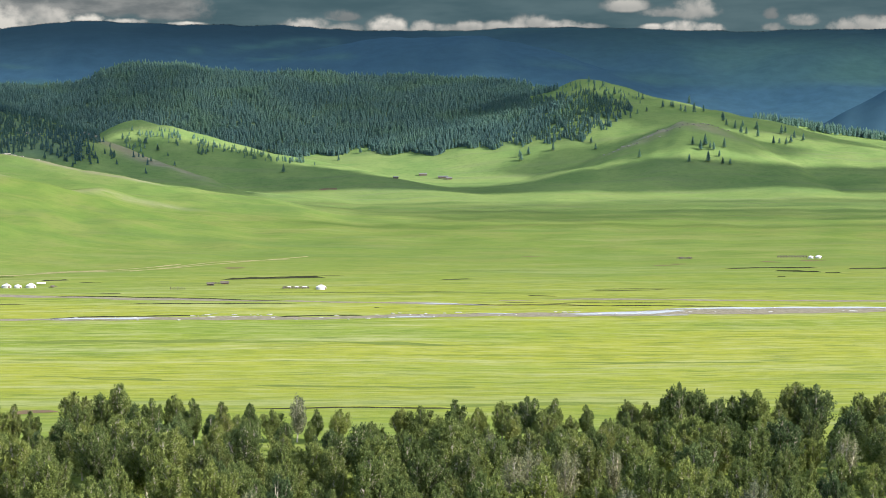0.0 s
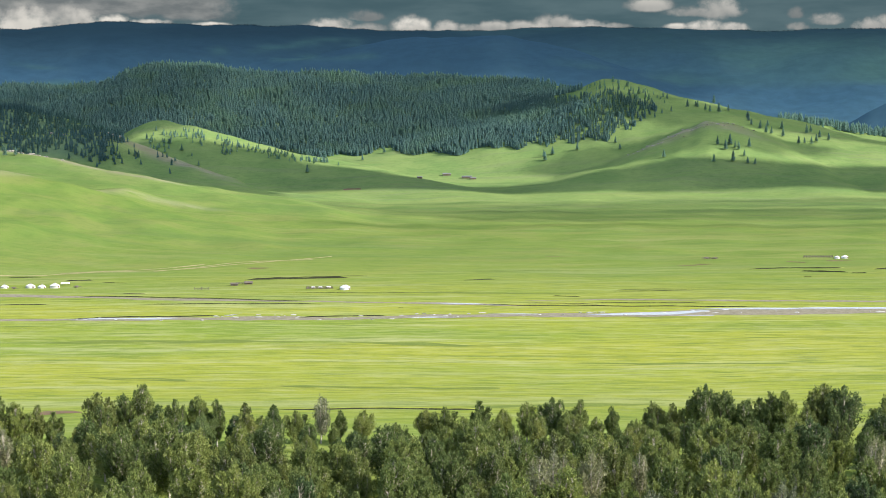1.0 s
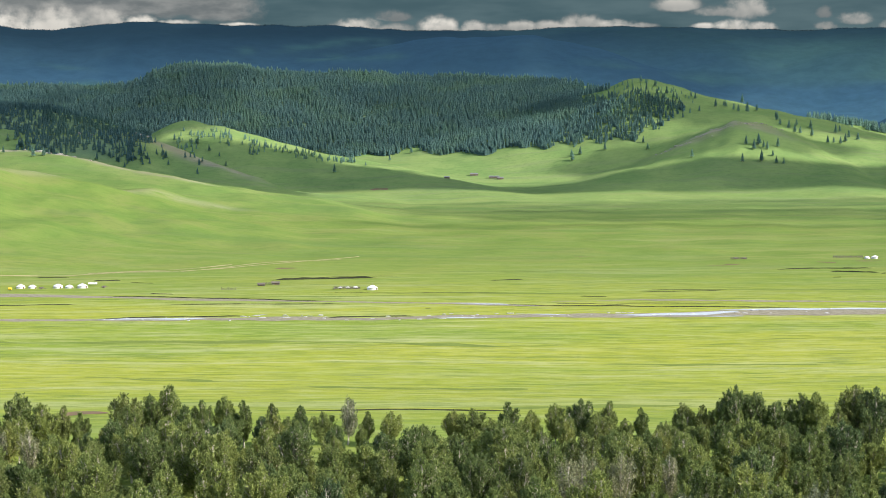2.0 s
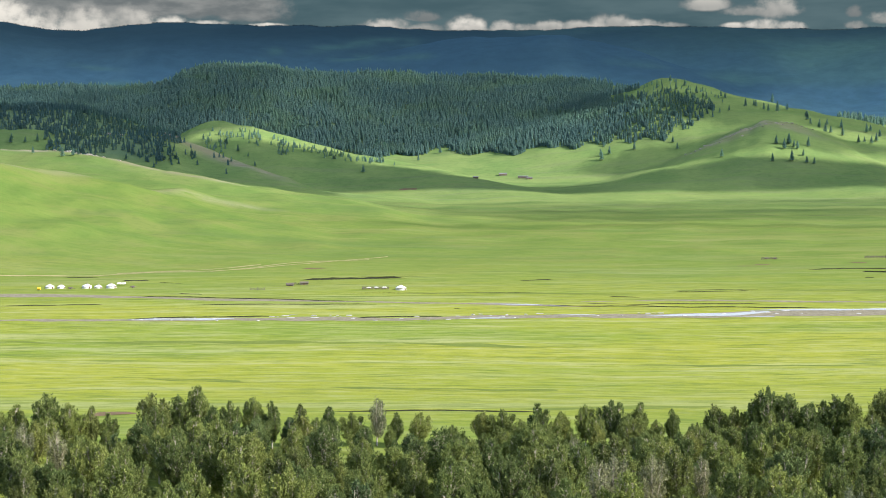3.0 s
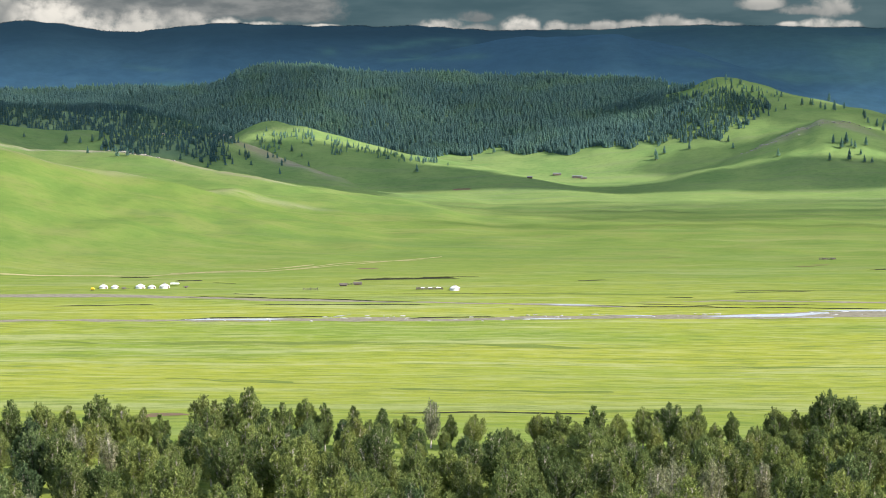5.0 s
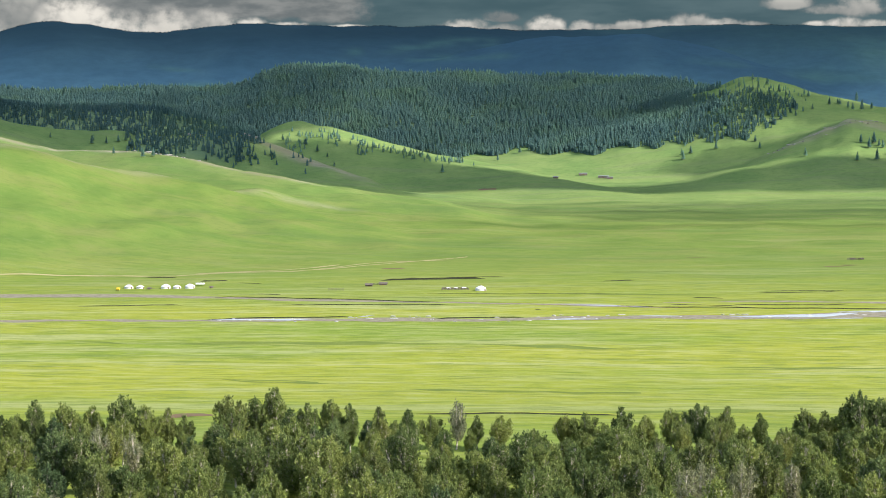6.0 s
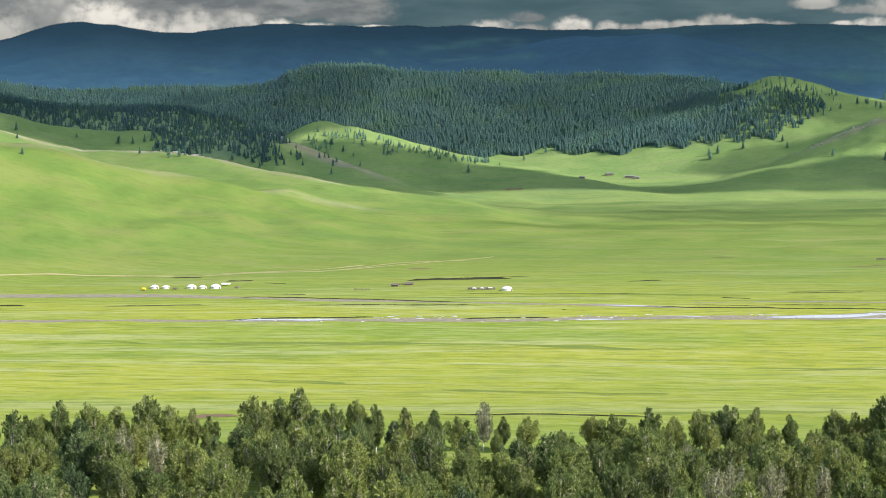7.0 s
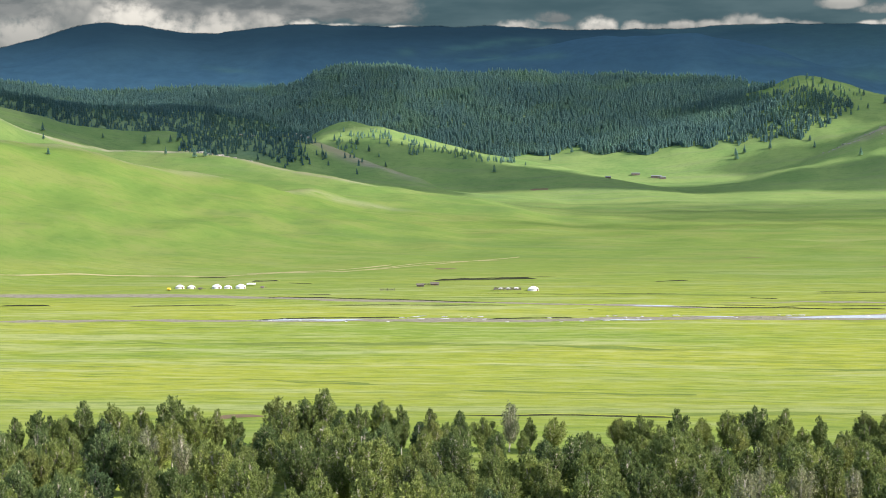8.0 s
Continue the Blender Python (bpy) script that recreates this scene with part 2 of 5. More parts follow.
def far_material():
    m, tree = material("hazy_far_forest")
    add, calc, mix, ramp, noisy = nodes_of(tree)
    at = tree.nodes.new("ShaderNodeNewGeometry").outputs["Position"]
    sep = tree.nodes.new("ShaderNodeSeparateXYZ")
    tree.links.new(at, sep.inputs[0])
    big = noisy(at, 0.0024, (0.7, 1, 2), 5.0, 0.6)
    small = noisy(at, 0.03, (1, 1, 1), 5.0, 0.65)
    # valley haze painted into the colour: dark conifers above, paler and bluer lower down
    haze_low = ramp(calc("ADD", sep.outputs[2], calc("MULTIPLY", big, 90.0)), 150.0, 372.0, 1.0, 0.0)
    col = mix(haze_low, (0.020, 0.043, 0.054), (0.100, 0.204, 0.264))
    spruce = tree.nodes.new("ShaderNodeAttribute")
    spruce.attribute_name = "wooded"
    col = mix(spruce.outputs["Fac"], col, (0.048, 0.102, 0.142))
    grassy = tree.nodes.new("ShaderNodeAttribute")
    grassy.attribute_name = "meadow"
    col = mix(calc("MULTIPLY", grassy.outputs["Fac"], ramp(big, 0.30, 0.55, 0.35, 1.0)), col, (0.108, 0.208, 0.150))
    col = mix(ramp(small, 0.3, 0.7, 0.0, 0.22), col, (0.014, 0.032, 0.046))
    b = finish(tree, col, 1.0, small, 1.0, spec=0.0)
    # faint even blue glow standing in for airlight over the ridge
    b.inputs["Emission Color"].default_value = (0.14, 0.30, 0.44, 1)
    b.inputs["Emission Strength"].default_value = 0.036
    return m


def leaf_material(name, dark, light, through_light=0.35, gloss=0.12, russet=0.0, stand=0.0):
    m, tree = material(name)
    add, calc, mix, ramp, noisy = nodes_of(tree)
    geo = tree.nodes.new("ShaderNodeNewGeometry")
    info = tree.nodes.new("ShaderNodeObjectInfo")
    at = tree.nodes.new("ShaderNodeTexCoord").outputs["Object"]
    col = mix(geo.outputs["Random Per Island"], dark, light)
    tint = mix(info.outputs["Random"], (0.62, 0.70, 0.74), (1.22, 1.18, 1.04))
    col = mix(1.0, col, tint, "MULTIPLY")
    col = mix(ramp(calc("FRACT", calc("MULTIPLY", info.outputs["Random"], 7.3)), 0.6, 0.9, 0.0, russet), col, mix(1.0, col, (1.14, 0.98, 1.02), "MULTIPLY"))
    clump = noisy(at, 0.55, detail=3.0)
    if stand > 0:
        where = noisy(at, 0.011, (1, 1, 1), 4.0, 0.6)
        col = mix(ramp(where, 0.46, 0.66, 0.0, stand), col, mix(1.0, col, (1.16, 1.12, 0.88), "MULTIPLY"))
        col = mix(ramp(where, 0.32, 0.46, stand, 0.0), col, mix(1.0, col, (0.86, 0.90, 0.98), "MULTIPLY"))
    col = mix(ramp(clump, 0.35, 0.7, 0.0, 0.5), col, mix(1.0, col, (0.55, 0.62, 0.60), "MULTIPLY"))
    d = tree.nodes.new("ShaderNodeBsdfPrincipled")
    tree.links.new(col, d.inputs["Base Color"])
    d.inputs["Roughness"].default_value = 0.55
    d.inputs["Specular IOR Level"].default_value = gloss
    tr = tree.nodes.new("ShaderNodeBsdfTranslucent")
    tree.links.new(col, tr.inputs[0])
    mx = tree.nodes.new("ShaderNodeMixShader")
    mx.inputs[0].default_value = through_light
    tree.links.new(d.outputs[0], mx.inputs[1])
    tree.links.new(tr.outputs[0], mx.inputs[2])
    o = tree.nodes.new("ShaderNodeOutputMaterial")
    tree.links.new(mx.outputs[0], o.inputs[0])
    return m


def water_material():
    m, tree = material("river_water")
    add, calc, mix, ramp, noisy = nodes_of(tree)
    at = tree.nodes.new("ShaderNodeNewGeometry").outputs["Position"]
    # milky base colour paints in part of the sky's glint on the water
    b = finish(tree, (0.38, 0.39, 0.38), 0.25, noisy(at, 0.8, (0.5, 1, 0), 3.0), 0.05, spec=0.6)
    return m


def cloud_material(name, least, most):
    """White cloud that lets part of the light through, more where it is thin."""
    m, tree = material(name)
    add, calc, mix, ramp, noisy = nodes_of(tree)
    at = tree.nodes.new("ShaderNodeTexCoord").outputs["Object"]
    d = tree.nodes.new("ShaderNodeBsdfDiffuse")
    d.inputs[0].default_value = (0.8, 0.8, 0.8, 1)
    tr = tree.nodes.new("ShaderNodeBsdfTransparent")
    mx = tree.nodes.new("ShaderNodeMixShader")
    tree.links.new(ramp(noisy(at, 0.006, detail=3.0), 0.35, 0.65, least, most), mx.inputs[0])
    tree.links.new(d.outputs[0], mx.inputs[1])
    tree.links.new(tr.outputs[0], mx.inputs[2])
    o = tree.nodes.new("ShaderNodeOutputMaterial")
    tree.links.new(mx.outputs[0], o.inputs[0])
    return m


M_GRASS = ground_material()
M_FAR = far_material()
M_LEAF = leaf_material("broad_leaves", (0.090, 0.124, 0.038), (0.340, 0.388, 0.132), 0.45, 0.12, 0.5)
M_PALE_LEAF = leaf_material("yellowish_leaves", (0.112, 0.146, 0.042), (0.335, 0.372, 0.128), 0.42, 0.12)
M_DARK_LEAF = leaf_material("dark_leaves", (0.066, 0.100, 0.042), (0.225, 0.285, 0.115), 0.35, 0.14)
M_GREY_LEAF = leaf_material("grey_green_leaves", (0.130, 0.140, 0.084), (0.330, 0.335, 0.200), 0.40, 0.10)
# much paler and bluer than real needles: distance haze is painted in
M_NEEDLE = leaf_material("hazed_larch_needles", (0.204, 0.326, 0.300), (0.232, 0.360, 0.322), 0.72, 0.0, 0.0, 0.8)
M_FAR_NEEDLE = leaf_material("far_needles", (0.020, 0.036, 0.044), (0.030, 0.048, 0.056), 0.1, 0.0)
M_BARK = plain_material("pale_bark", (0.58, 0.52, 0.43), (0.30, 0.26, 0.20), 2.0)
M_CLOUD = cloud_material("thick_cloud", 0.22, 0.42)
M_BROKEN_CLOUD = cloud_material("broken_cloud", 0.40, 0.58)
M_THIN_CLOUD = cloud_material("thin_cloud", 0.71, 0.87)
M_VEIL = cloud_material("veil_cloud", 0.82, 0.92)
M_WATER = water_material()
M_GRAVEL = plain_material("river_gravel", (0.255, 0.228, 0.168), (0.130, 0.118, 0.082), 0.28, 0.9, 0.1, spec=0.0)
M_SOIL = plain_material("dark_bank_soil", (0.044, 0.048, 0.028), (0.022, 0.024, 0.014), 0.3, 0.95, 0.1, spec=0.0)
M_FELT = plain_material("white_felt_cover", (0.80, 0.79, 0.76), (0.66, 0.65, 0.61), 1.2, 0.9)
M_WOOD = plain_material("weathered_wood", (0.150, 0.128, 0.102), (0.085, 0.074, 0.062), 2.0, 0.9)
M_TRACK = plain_material("dusty_track", (0.36, 0.315, 0.165), (0.25, 0.23, 0.10), 0.15, 0.95, spec=0.0)
M_RED = plain_material("reddish_bare_soil", (0.166, 0.115, 0.076), (0.127, 0.108, 0.064), 0.2, 0.95, spec=0.0)
M_SEDGE = plain_material("dark_sedge", (0.128, 0.165, 0.042), (0.180, 0.220, 0.056), 0.12, 0.95, spec=0.0)
M_STONE = plain_material("pale_river_stone", (0.46, 0.45, 0.42), (0.28, 0.27, 0.25), 0.6, 0.9)
M_ROOF = plain_material("grey_sheet_roof", (0.22, 0.22, 0.225), (0.13, 0.135, 0.14), 0.8, 0.7)
M_YELLOW = plain_material("yellow_paint", (0.75, 0.50, 0.05), (0.60, 0.38, 0.04), 1.0, 0.5)
M_DOOR = plain_material("painted_door", (0.13, 0.075, 0.05), (0.09, 0.06, 0.04), 3.0, 0.6)
M_ROCK = plain_material("pale_rock", (0.36, 0.33, 0.28), (0.20, 0.18, 0.15), 0.5, 0.95)

# ---- helpers for meshes ----


def mesh_from(name, verts, faces, mat, smooth=False):
    me = bpy.data.meshes.new(name)
    verts = np.asarray(verts, dtype=float)
    me.from_pydata(verts.tolist(), [], [tuple(int(i) for i in f) for f in faces])
    me.materials.append(mat)
    if smooth:
        me.polygons.foreach_set("use_smooth", [True] * len(me.polygons))
    me.update()
    return me


def part(name, data, mat, parent=None, label=""):
    """Links a mesh, or a bmesh, as one object under a thing or a part."""
    if isinstance(data, bmesh.types.BMesh):
        me = bpy.data.meshes.new(name)
        data.to_mesh(me)
        data.free()
        me.materials.append(mat)
        data = me
    ob = new(name, data)
    ob.parent = parent
    return tagged(ob, label)


def thing(name, label, category, m=None, group=""):
    ob = new(name)
    ob.empty_display_size = 0.5
    if m is not None:
        ob.matrix_basis = m
    return tagged(ob, label, category, group)

def waves(x, y, seed, size):
    """Smooth pseudo-random relief of about unit height."""
    g = np.random.default_rng(seed)
    total = np.zeros_like(x)
    for k in range(9):
        a, ph, s = g.uniform(0, 6.283), g.uniform(0, 6.283), size * g.uniform(0.5, 1.9)
        total = total + np.sin((x * np.cos(a) + y * np.sin(a)) * 6.283 / s + ph + 1.3 * np.sin((x * np.sin(a) - y * np.cos(a)) * 4.1 / s))
    return total / 4.2


# ---- the land: hills as crest lines (azimuth in degrees, height, distance), foot and back distances ----
HILLS = {
    "far": ([(-28, 240, 4500), (-22.6, 256, 4550), (-20.65, 291, 4600), (-19.43, 313, 4600), (-18.4, 342, 4630), (-17.35, 355, 4650), (-16.3, 345, 4650), (-15.45, 331, 4650), (-14.8, 325, 4650), (-13.69, 328, 4650), (-12.55, 341, 4650), (-11.2, 346, 4650), (-8.6, 340, 4650), (-5.28, 340, 4650), (-2.64, 326, 4650), (0.00, 328, 4650), (3.58, 334, 4650), (6.31, 330, 4650), (9.36, 320, 4650), (12.53, 326, 4650), (14.61, 319, 4650), (20, 300, 4650)], 1150, 280),
    "farspur": ([(-9.10, 196, 4250), (-6.65, 243, 4250), (-4.10, 262, 4250), (-1.54, 289, 4250), (1.20, 296, 4250), (2.49, 283, 4250), (3.95, 252, 4200), (5.77, 206, 4150), (8.49, 148, 4100), (11.51, 61, 4050)], 700, 300),
    "rspur": ([(9.59, 46, 3550), (10.82, 66, 3550), (11.87, 93, 3550), (12.92, 127, 3550), (14.08, 165, 3550), (15.98, 203, 3550), (20, 237, 3550)], 240, 200),
    "woods": ([(-28, 210, 3300), (-23.04, 196, 3300), (-20.56, 168, 3300), (-18.87, 150, 3300), (-17.50, 145, 3300), (-16.29, 146, 3300), (-14.89, 151, 3300), (-13.23, 150, 3300), (-11.64, 154, 3300), (-10.76, 180, 3300), (-9.87, 191, 3300), (-8.27, 191, 3300), (-7.55, 180, 3300), (-5.56, 174, 3280), (-3.37, 170, 3260), (-1.17, 167, 3220), (1.39, 160, 3150), (2.85, 149, 3100), (4.14, 130, 3000), (5.78, 68, 2950)], 620, 400),
    "rhill": ([(-5.06, 32, 2950), (-2.53, 62, 2950), (-0.51, 87, 2930), (1.21, 108, 2920), (2.52, 127, 2910), (3.40, 145, 2900), (4.13, 161, 2900), (4.67, 161, 2900), (5.77, 146, 2880), (6.68, 132, 2860), (8.47, 114, 2830), (10.27, 94, 2800), (12.03, 73, 2780), (14.09, 51, 2750), (16.36, 34, 2700), (20, 20, 2650)], 480, 400),
    "knoll": ([(2.6, 14, 2450), (4.14, 32, 2480), (5.41, 52, 2510), (6.67, 76, 2530), (7.58, 94, 2550), (8.48, 86, 2550), (9.92, 56, 2520), (11.16, 33, 2480), (12.57, 7, 2450)], 300, 260),
    "behind": ([(6.56, 61, 3200), (7.23, 90, 3200), (8.66, 102, 3200), (11.16, 85, 3200), (14.10, 58, 3200), (16.36, 41, 3200), (20, 30, 3200)], 250, 250),
    "near": ([(-28, 110, 1600), (-23.00, 97, 1600), (-20.52, 84, 1620), (-18.84, 77, 1630), (-17.13, 66, 1640), (-15.06, 51, 1650), (-12.78, 41, 1680), (-10.95, 31, 1700), (-8.44, 14, 1700), (-6.05, 2, 1650)], 480, 260),
    "second": ([(-28, 160, 2000), (-23.00, 141, 2000), (-20.54, 106, 2000), (-19.87, 94, 2000), (-18.85, 83, 2000), (-17.49, 74, 2000), (-16.28, 69, 2000), (-15.41, 67, 1980), (-14.53, 64, 1960), (-13.13, 57, 1930), (-11.55, 46, 1900), (-10.24, 39, 1880), (-8.44, 29, 1860), (-5.73, 17, 1840), (-3.04, 3, 1820)], 330, 200),
    "rocky": ([(-28, 150, 2350), (-23.03, 134, 2350), (-20.55, 117, 2350), (-18.86, 103, 2350), (-17.16, 88, 2350), (-14.89, 82, 2330), (-12.43, 81, 2310), (-11.33, 83, 2300), (-10.44, 67, 2280), (-9.36, 49, 2240), (-8.10, 32, 2180), (-6.64, 15, 2100)], 270, 200),
    "glade": ([(-11.50, 61, 2650), (-10.60, 88, 2650), (-9.89, 96, 2650), (-8.82, 88, 2620), (-7.02, 65, 2580), (-5.22, 45, 2550), (-3.39, 32, 2500), (-1.55, 18, 2400), (0.28, 6, 2300)], 260, 220),
    "backwood": ([(-28, 155, 2750), (-23.05, 144, 2750), (-20.55, 138, 2750), (-18.86, 126, 2750), (-17.16, 116, 2750), (-15.42, 115, 2750), (-13.66, 110, 2750), (-12.26, 92, 2700), (-11.00, 73, 2650)], 300, 250),
}
END = {"near": 1.0, "second": 1.5, "rocky": 4.0, "glade": 3.0, "knoll": 5.0, "rhill": 8.0}
FINE = np.arange(-60, 60.001, 0.05)


def crest_line(name):
    pts, front, back = HILLS[name]
    az = np.array([p[0] for p in pts])
    z = np.interp(FINE, az, [p[1] for p in pts])
    z = np.where(FINE < az[0], pts[0][1] - (az[0] - FINE) * (END.get(name, 35) if az[0] > -25 else 2), z)
    z = np.where(FINE > az[-1], pts[-1][1] - (FINE - az[-1]) * (END.get(name, 35) if az[-1] < 18 else 2), z)
    r = np.interp(FINE, az, [p[2] for p in pts])
    k = np.hanning(19)
    k /= k.sum()
    return np.convolve(np.pad(z, 9, mode="edge"), k, "valid"), np.convolve(np.pad(r, 9, mode="edge"), k, "valid")


LINES = {name: crest_line(name) for name in HILLS}
BASE_R, BASE_Z = [0, 2150, 2300, 2500, 2700, 3000, 3500, 5000], [0, 0, 3, 13, 34, 52, 50, 50]


def crest(name, az):
    z, r = LINES[name]
    return np.interp(az, FINE, z), np.interp(az, FINE, r)


JOIN = {"knoll": 50.0, "rhill": 14.0, "glade": 12.0, "far": 16.0, "farspur": 9.0, "rspur": 16.0}
FAR = ("far", "farspur", "rspur")


def land(x, y, names=None):
    """Height of the ground."""
    x, y = np.asarray(x, float), np.asarray(y, float)
    az, r = np.degrees(np.arctan2(x, y)), np.hypot(x, y)
    base = np.interp(r, BASE_R, BASE_Z)
    z = base.copy()
    for name, (pts, front, back) in HILLS.items():
        if (name in FAR) == (names is None):
            continue
        zc, rc = crest(name, az)
        up = np.clip((r - rc + front) / front, 0, 1)
        down = np.clip((rc + back - r) / back, 0, 1)
        s = np.where(r <= rc, 0.42 * up + 0.58 * up * up * (3 - 2 * up), down * down * (3 - 2 * down))
        h = base + np.maximum(zc - base, 0) * s
        soft = JOIN.get(name, 8.0)
        z = np.maximum(z, h) + np.clip(soft - np.abs(z - h), 0, soft) ** 2 / (4 * soft) * np.clip((h - base) / soft, 0, 1) * np.clip((z - base) / soft, 0, 1)
    rough = np.clip((z - base) / 25, 0, 1)
    if names is not None:
        return z + rough * (9 * waves(x, y, 8, 420) * np.clip((4600 - r) / 300, 0, 1) + 3 * waves(x, y, 9, 150)) - 4
    z = z + rough * (2.6 * waves(x, y, 3, 210) + 1.5 * waves(x, y, 4, 80) + 0.55 * waves(x, y, 14, 34))
    z = z + 0.10 * waves(x, y, 5, 90) * np.clip((r - 300) / 200, 0, 1)
    z = z + 1.4 * waves(x, y, 15, 130) * np.clip((r - 1190) / 160, 0, 1) * np.clip((2300 - r) / 300, 0, 1)
    z = z + 1.6 * waves(x, y, 16, 48) * np.exp(-((az - 7.2) / 1.7) ** 2 - ((r - 2495) / 100) ** 2)
    # long low folds that run down the near western hill
    z = z + 1.1 * np.sin((r + 24 * (az + 15)) / 24 + 1.6 * waves(x, y, 21, 260)) * np.clip((r - 1240) / 120, 0, 1) * np.clip((1880 - r) / 150, 0, 1) * np.clip((-5 - az) / 4, 0, 1)
    # the slope on which the camera stands
    stand = 98.5 - 0.33 * r + 1.0 * waves(x, y, 6, 120) * np.clip(r / 60, 0, 1)
    side = np.clip((np.abs(az) - 35) / 60, 0, 1)
    side = side * side * (3 - 2 * side)
    return np.maximum(z, stand + side * np.maximum(95 * np.exp(-r / 1500) - stand, 0))


def spot(az, r, lift=0.0):
    a = radians(az)
    x, y = r * math.sin(a), r * math.cos(a)
    return Vector((x, y, float(land(x, y)) + lift))


def build_ground():
    az = np.concatenate([np.arange(-180, -30, 3.0), np.arange(-30, 22, 0.10), np.arange(22, 180, 3.0)])
    r = np.concatenate([[0.01, 12], np.arange(25, 400, 15), np.arange(400, 1150, 6), np.arange(1150, 2450, 6.5), np.arange(2450, 3400, 9), np.arange(3400, 4985, 16)])
    A, R = np.meshgrid(np.radians(az), r)
    X, Y = R * np.sin(A), R * np.cos(A)
    Z = land(X, Y)
    n, k = len(r), len(az)
    verts = np.stack([X, Y, Z], -1).reshape(-1, 3)
    i = np.arange((n - 1) * k)
    j = np.where((i % k) == k - 1, i - k + 1, i + 1)
    faces = np.stack([i, i + k, j + k, j], -1)
    me = bpy.data.meshes.new("ground")
    me.vertices.add(len(verts))
    me.vertices.foreach_set("co", verts.ravel())
    me.loops.add(faces.size)
    me.loops.foreach_set("vertex_index", faces.ravel()[::1].astype(np.int32))
    me.polygons.add(len(faces))
    me.polygons.foreach_set("loop_start", np.arange(0, faces.size, 4, dtype=np.int32))
    me.polygons.foreach_set("use_smooth", np.ones(len(faces), dtype=bool))
    me.update(calc_edges=True)
    me.validate()
    deg = np.degrees(A)
    bare = np.zeros_like(X)
    for name, width, lo, hi, amount in (("near", 13, -21.5, -7.5, 0.42), ("second", 9, -22.5, -8.5, 1.0), ("rocky", 30, -12.0, -7.0, 1.0), ("knoll", 24, 4.6, 9.6, 0.9)):
        zc, rc = crest(name, deg)
        bare = np.maximum(bare, amount * np.exp(-((R - rc + width * 0.6) / width) ** 2) * np.clip((deg - lo) / 1.5, 0, 1) * np.clip((hi - deg) / 1.5, 0, 1))
    me.attributes.new("bare", "FLOAT", "POINT").data.foreach_set("value", bare.ravel())
    litter = np.zeros_like(X)
    for name, lo, hi, s0, s1 in (("woods", -30, 2.4, 0.14, 0.98), ("backwood", -24, -11.2, 0.5, 1.0), ("rocky", -15.0, -11.2, 0.55, 0.97)):
        zc, rc = crest(name, deg)
        q = 1 - (rc - R) / HILLS[name][1]
        inside = np.clip((q - s0) / 0.12, 0, 1) * np.clip((s1 - q) / 0.08, 0, 1) * np.clip((deg - lo) / 0.5, 0, 1) * np.clip((hi - deg) / 0.6, 0, 1)
        litter = np.maximum(litter, inside * (1.0 if name == "woods" else 0.8))
    me.attributes.new("litter", "FLOAT", "POINT").data.foreach_set("value", litter.ravel())
    lush = np.clip((720 - R) / 100, 0, 1) * 0.38 + np.clip((R - 970) / 120, 0, 1) * 0.45 + np.clip((R - 1120) / 160, 0, 1) * 0.45 + np.clip((Z - 6) / 20, 0, 1) * (R > 1000)
    # grows with distance: where the haze-tinted grass colours take over
    me.attributes.new("hazy_upland", "FLOAT", "POINT").data.foreach_set("value", np.clip((R - 1650) / 500, 0, 1).ravel())
    me.attributes.new("lush", "FLOAT", "POINT").data.foreach_set("value", np.clip(lush, 0, 1).ravel())
    me.materials.append(M_GRASS)
    return tagged(new("ground", me), "wide green steppe valley floor and grassy hills", "ground", kind="structure")


ground = build_ground()


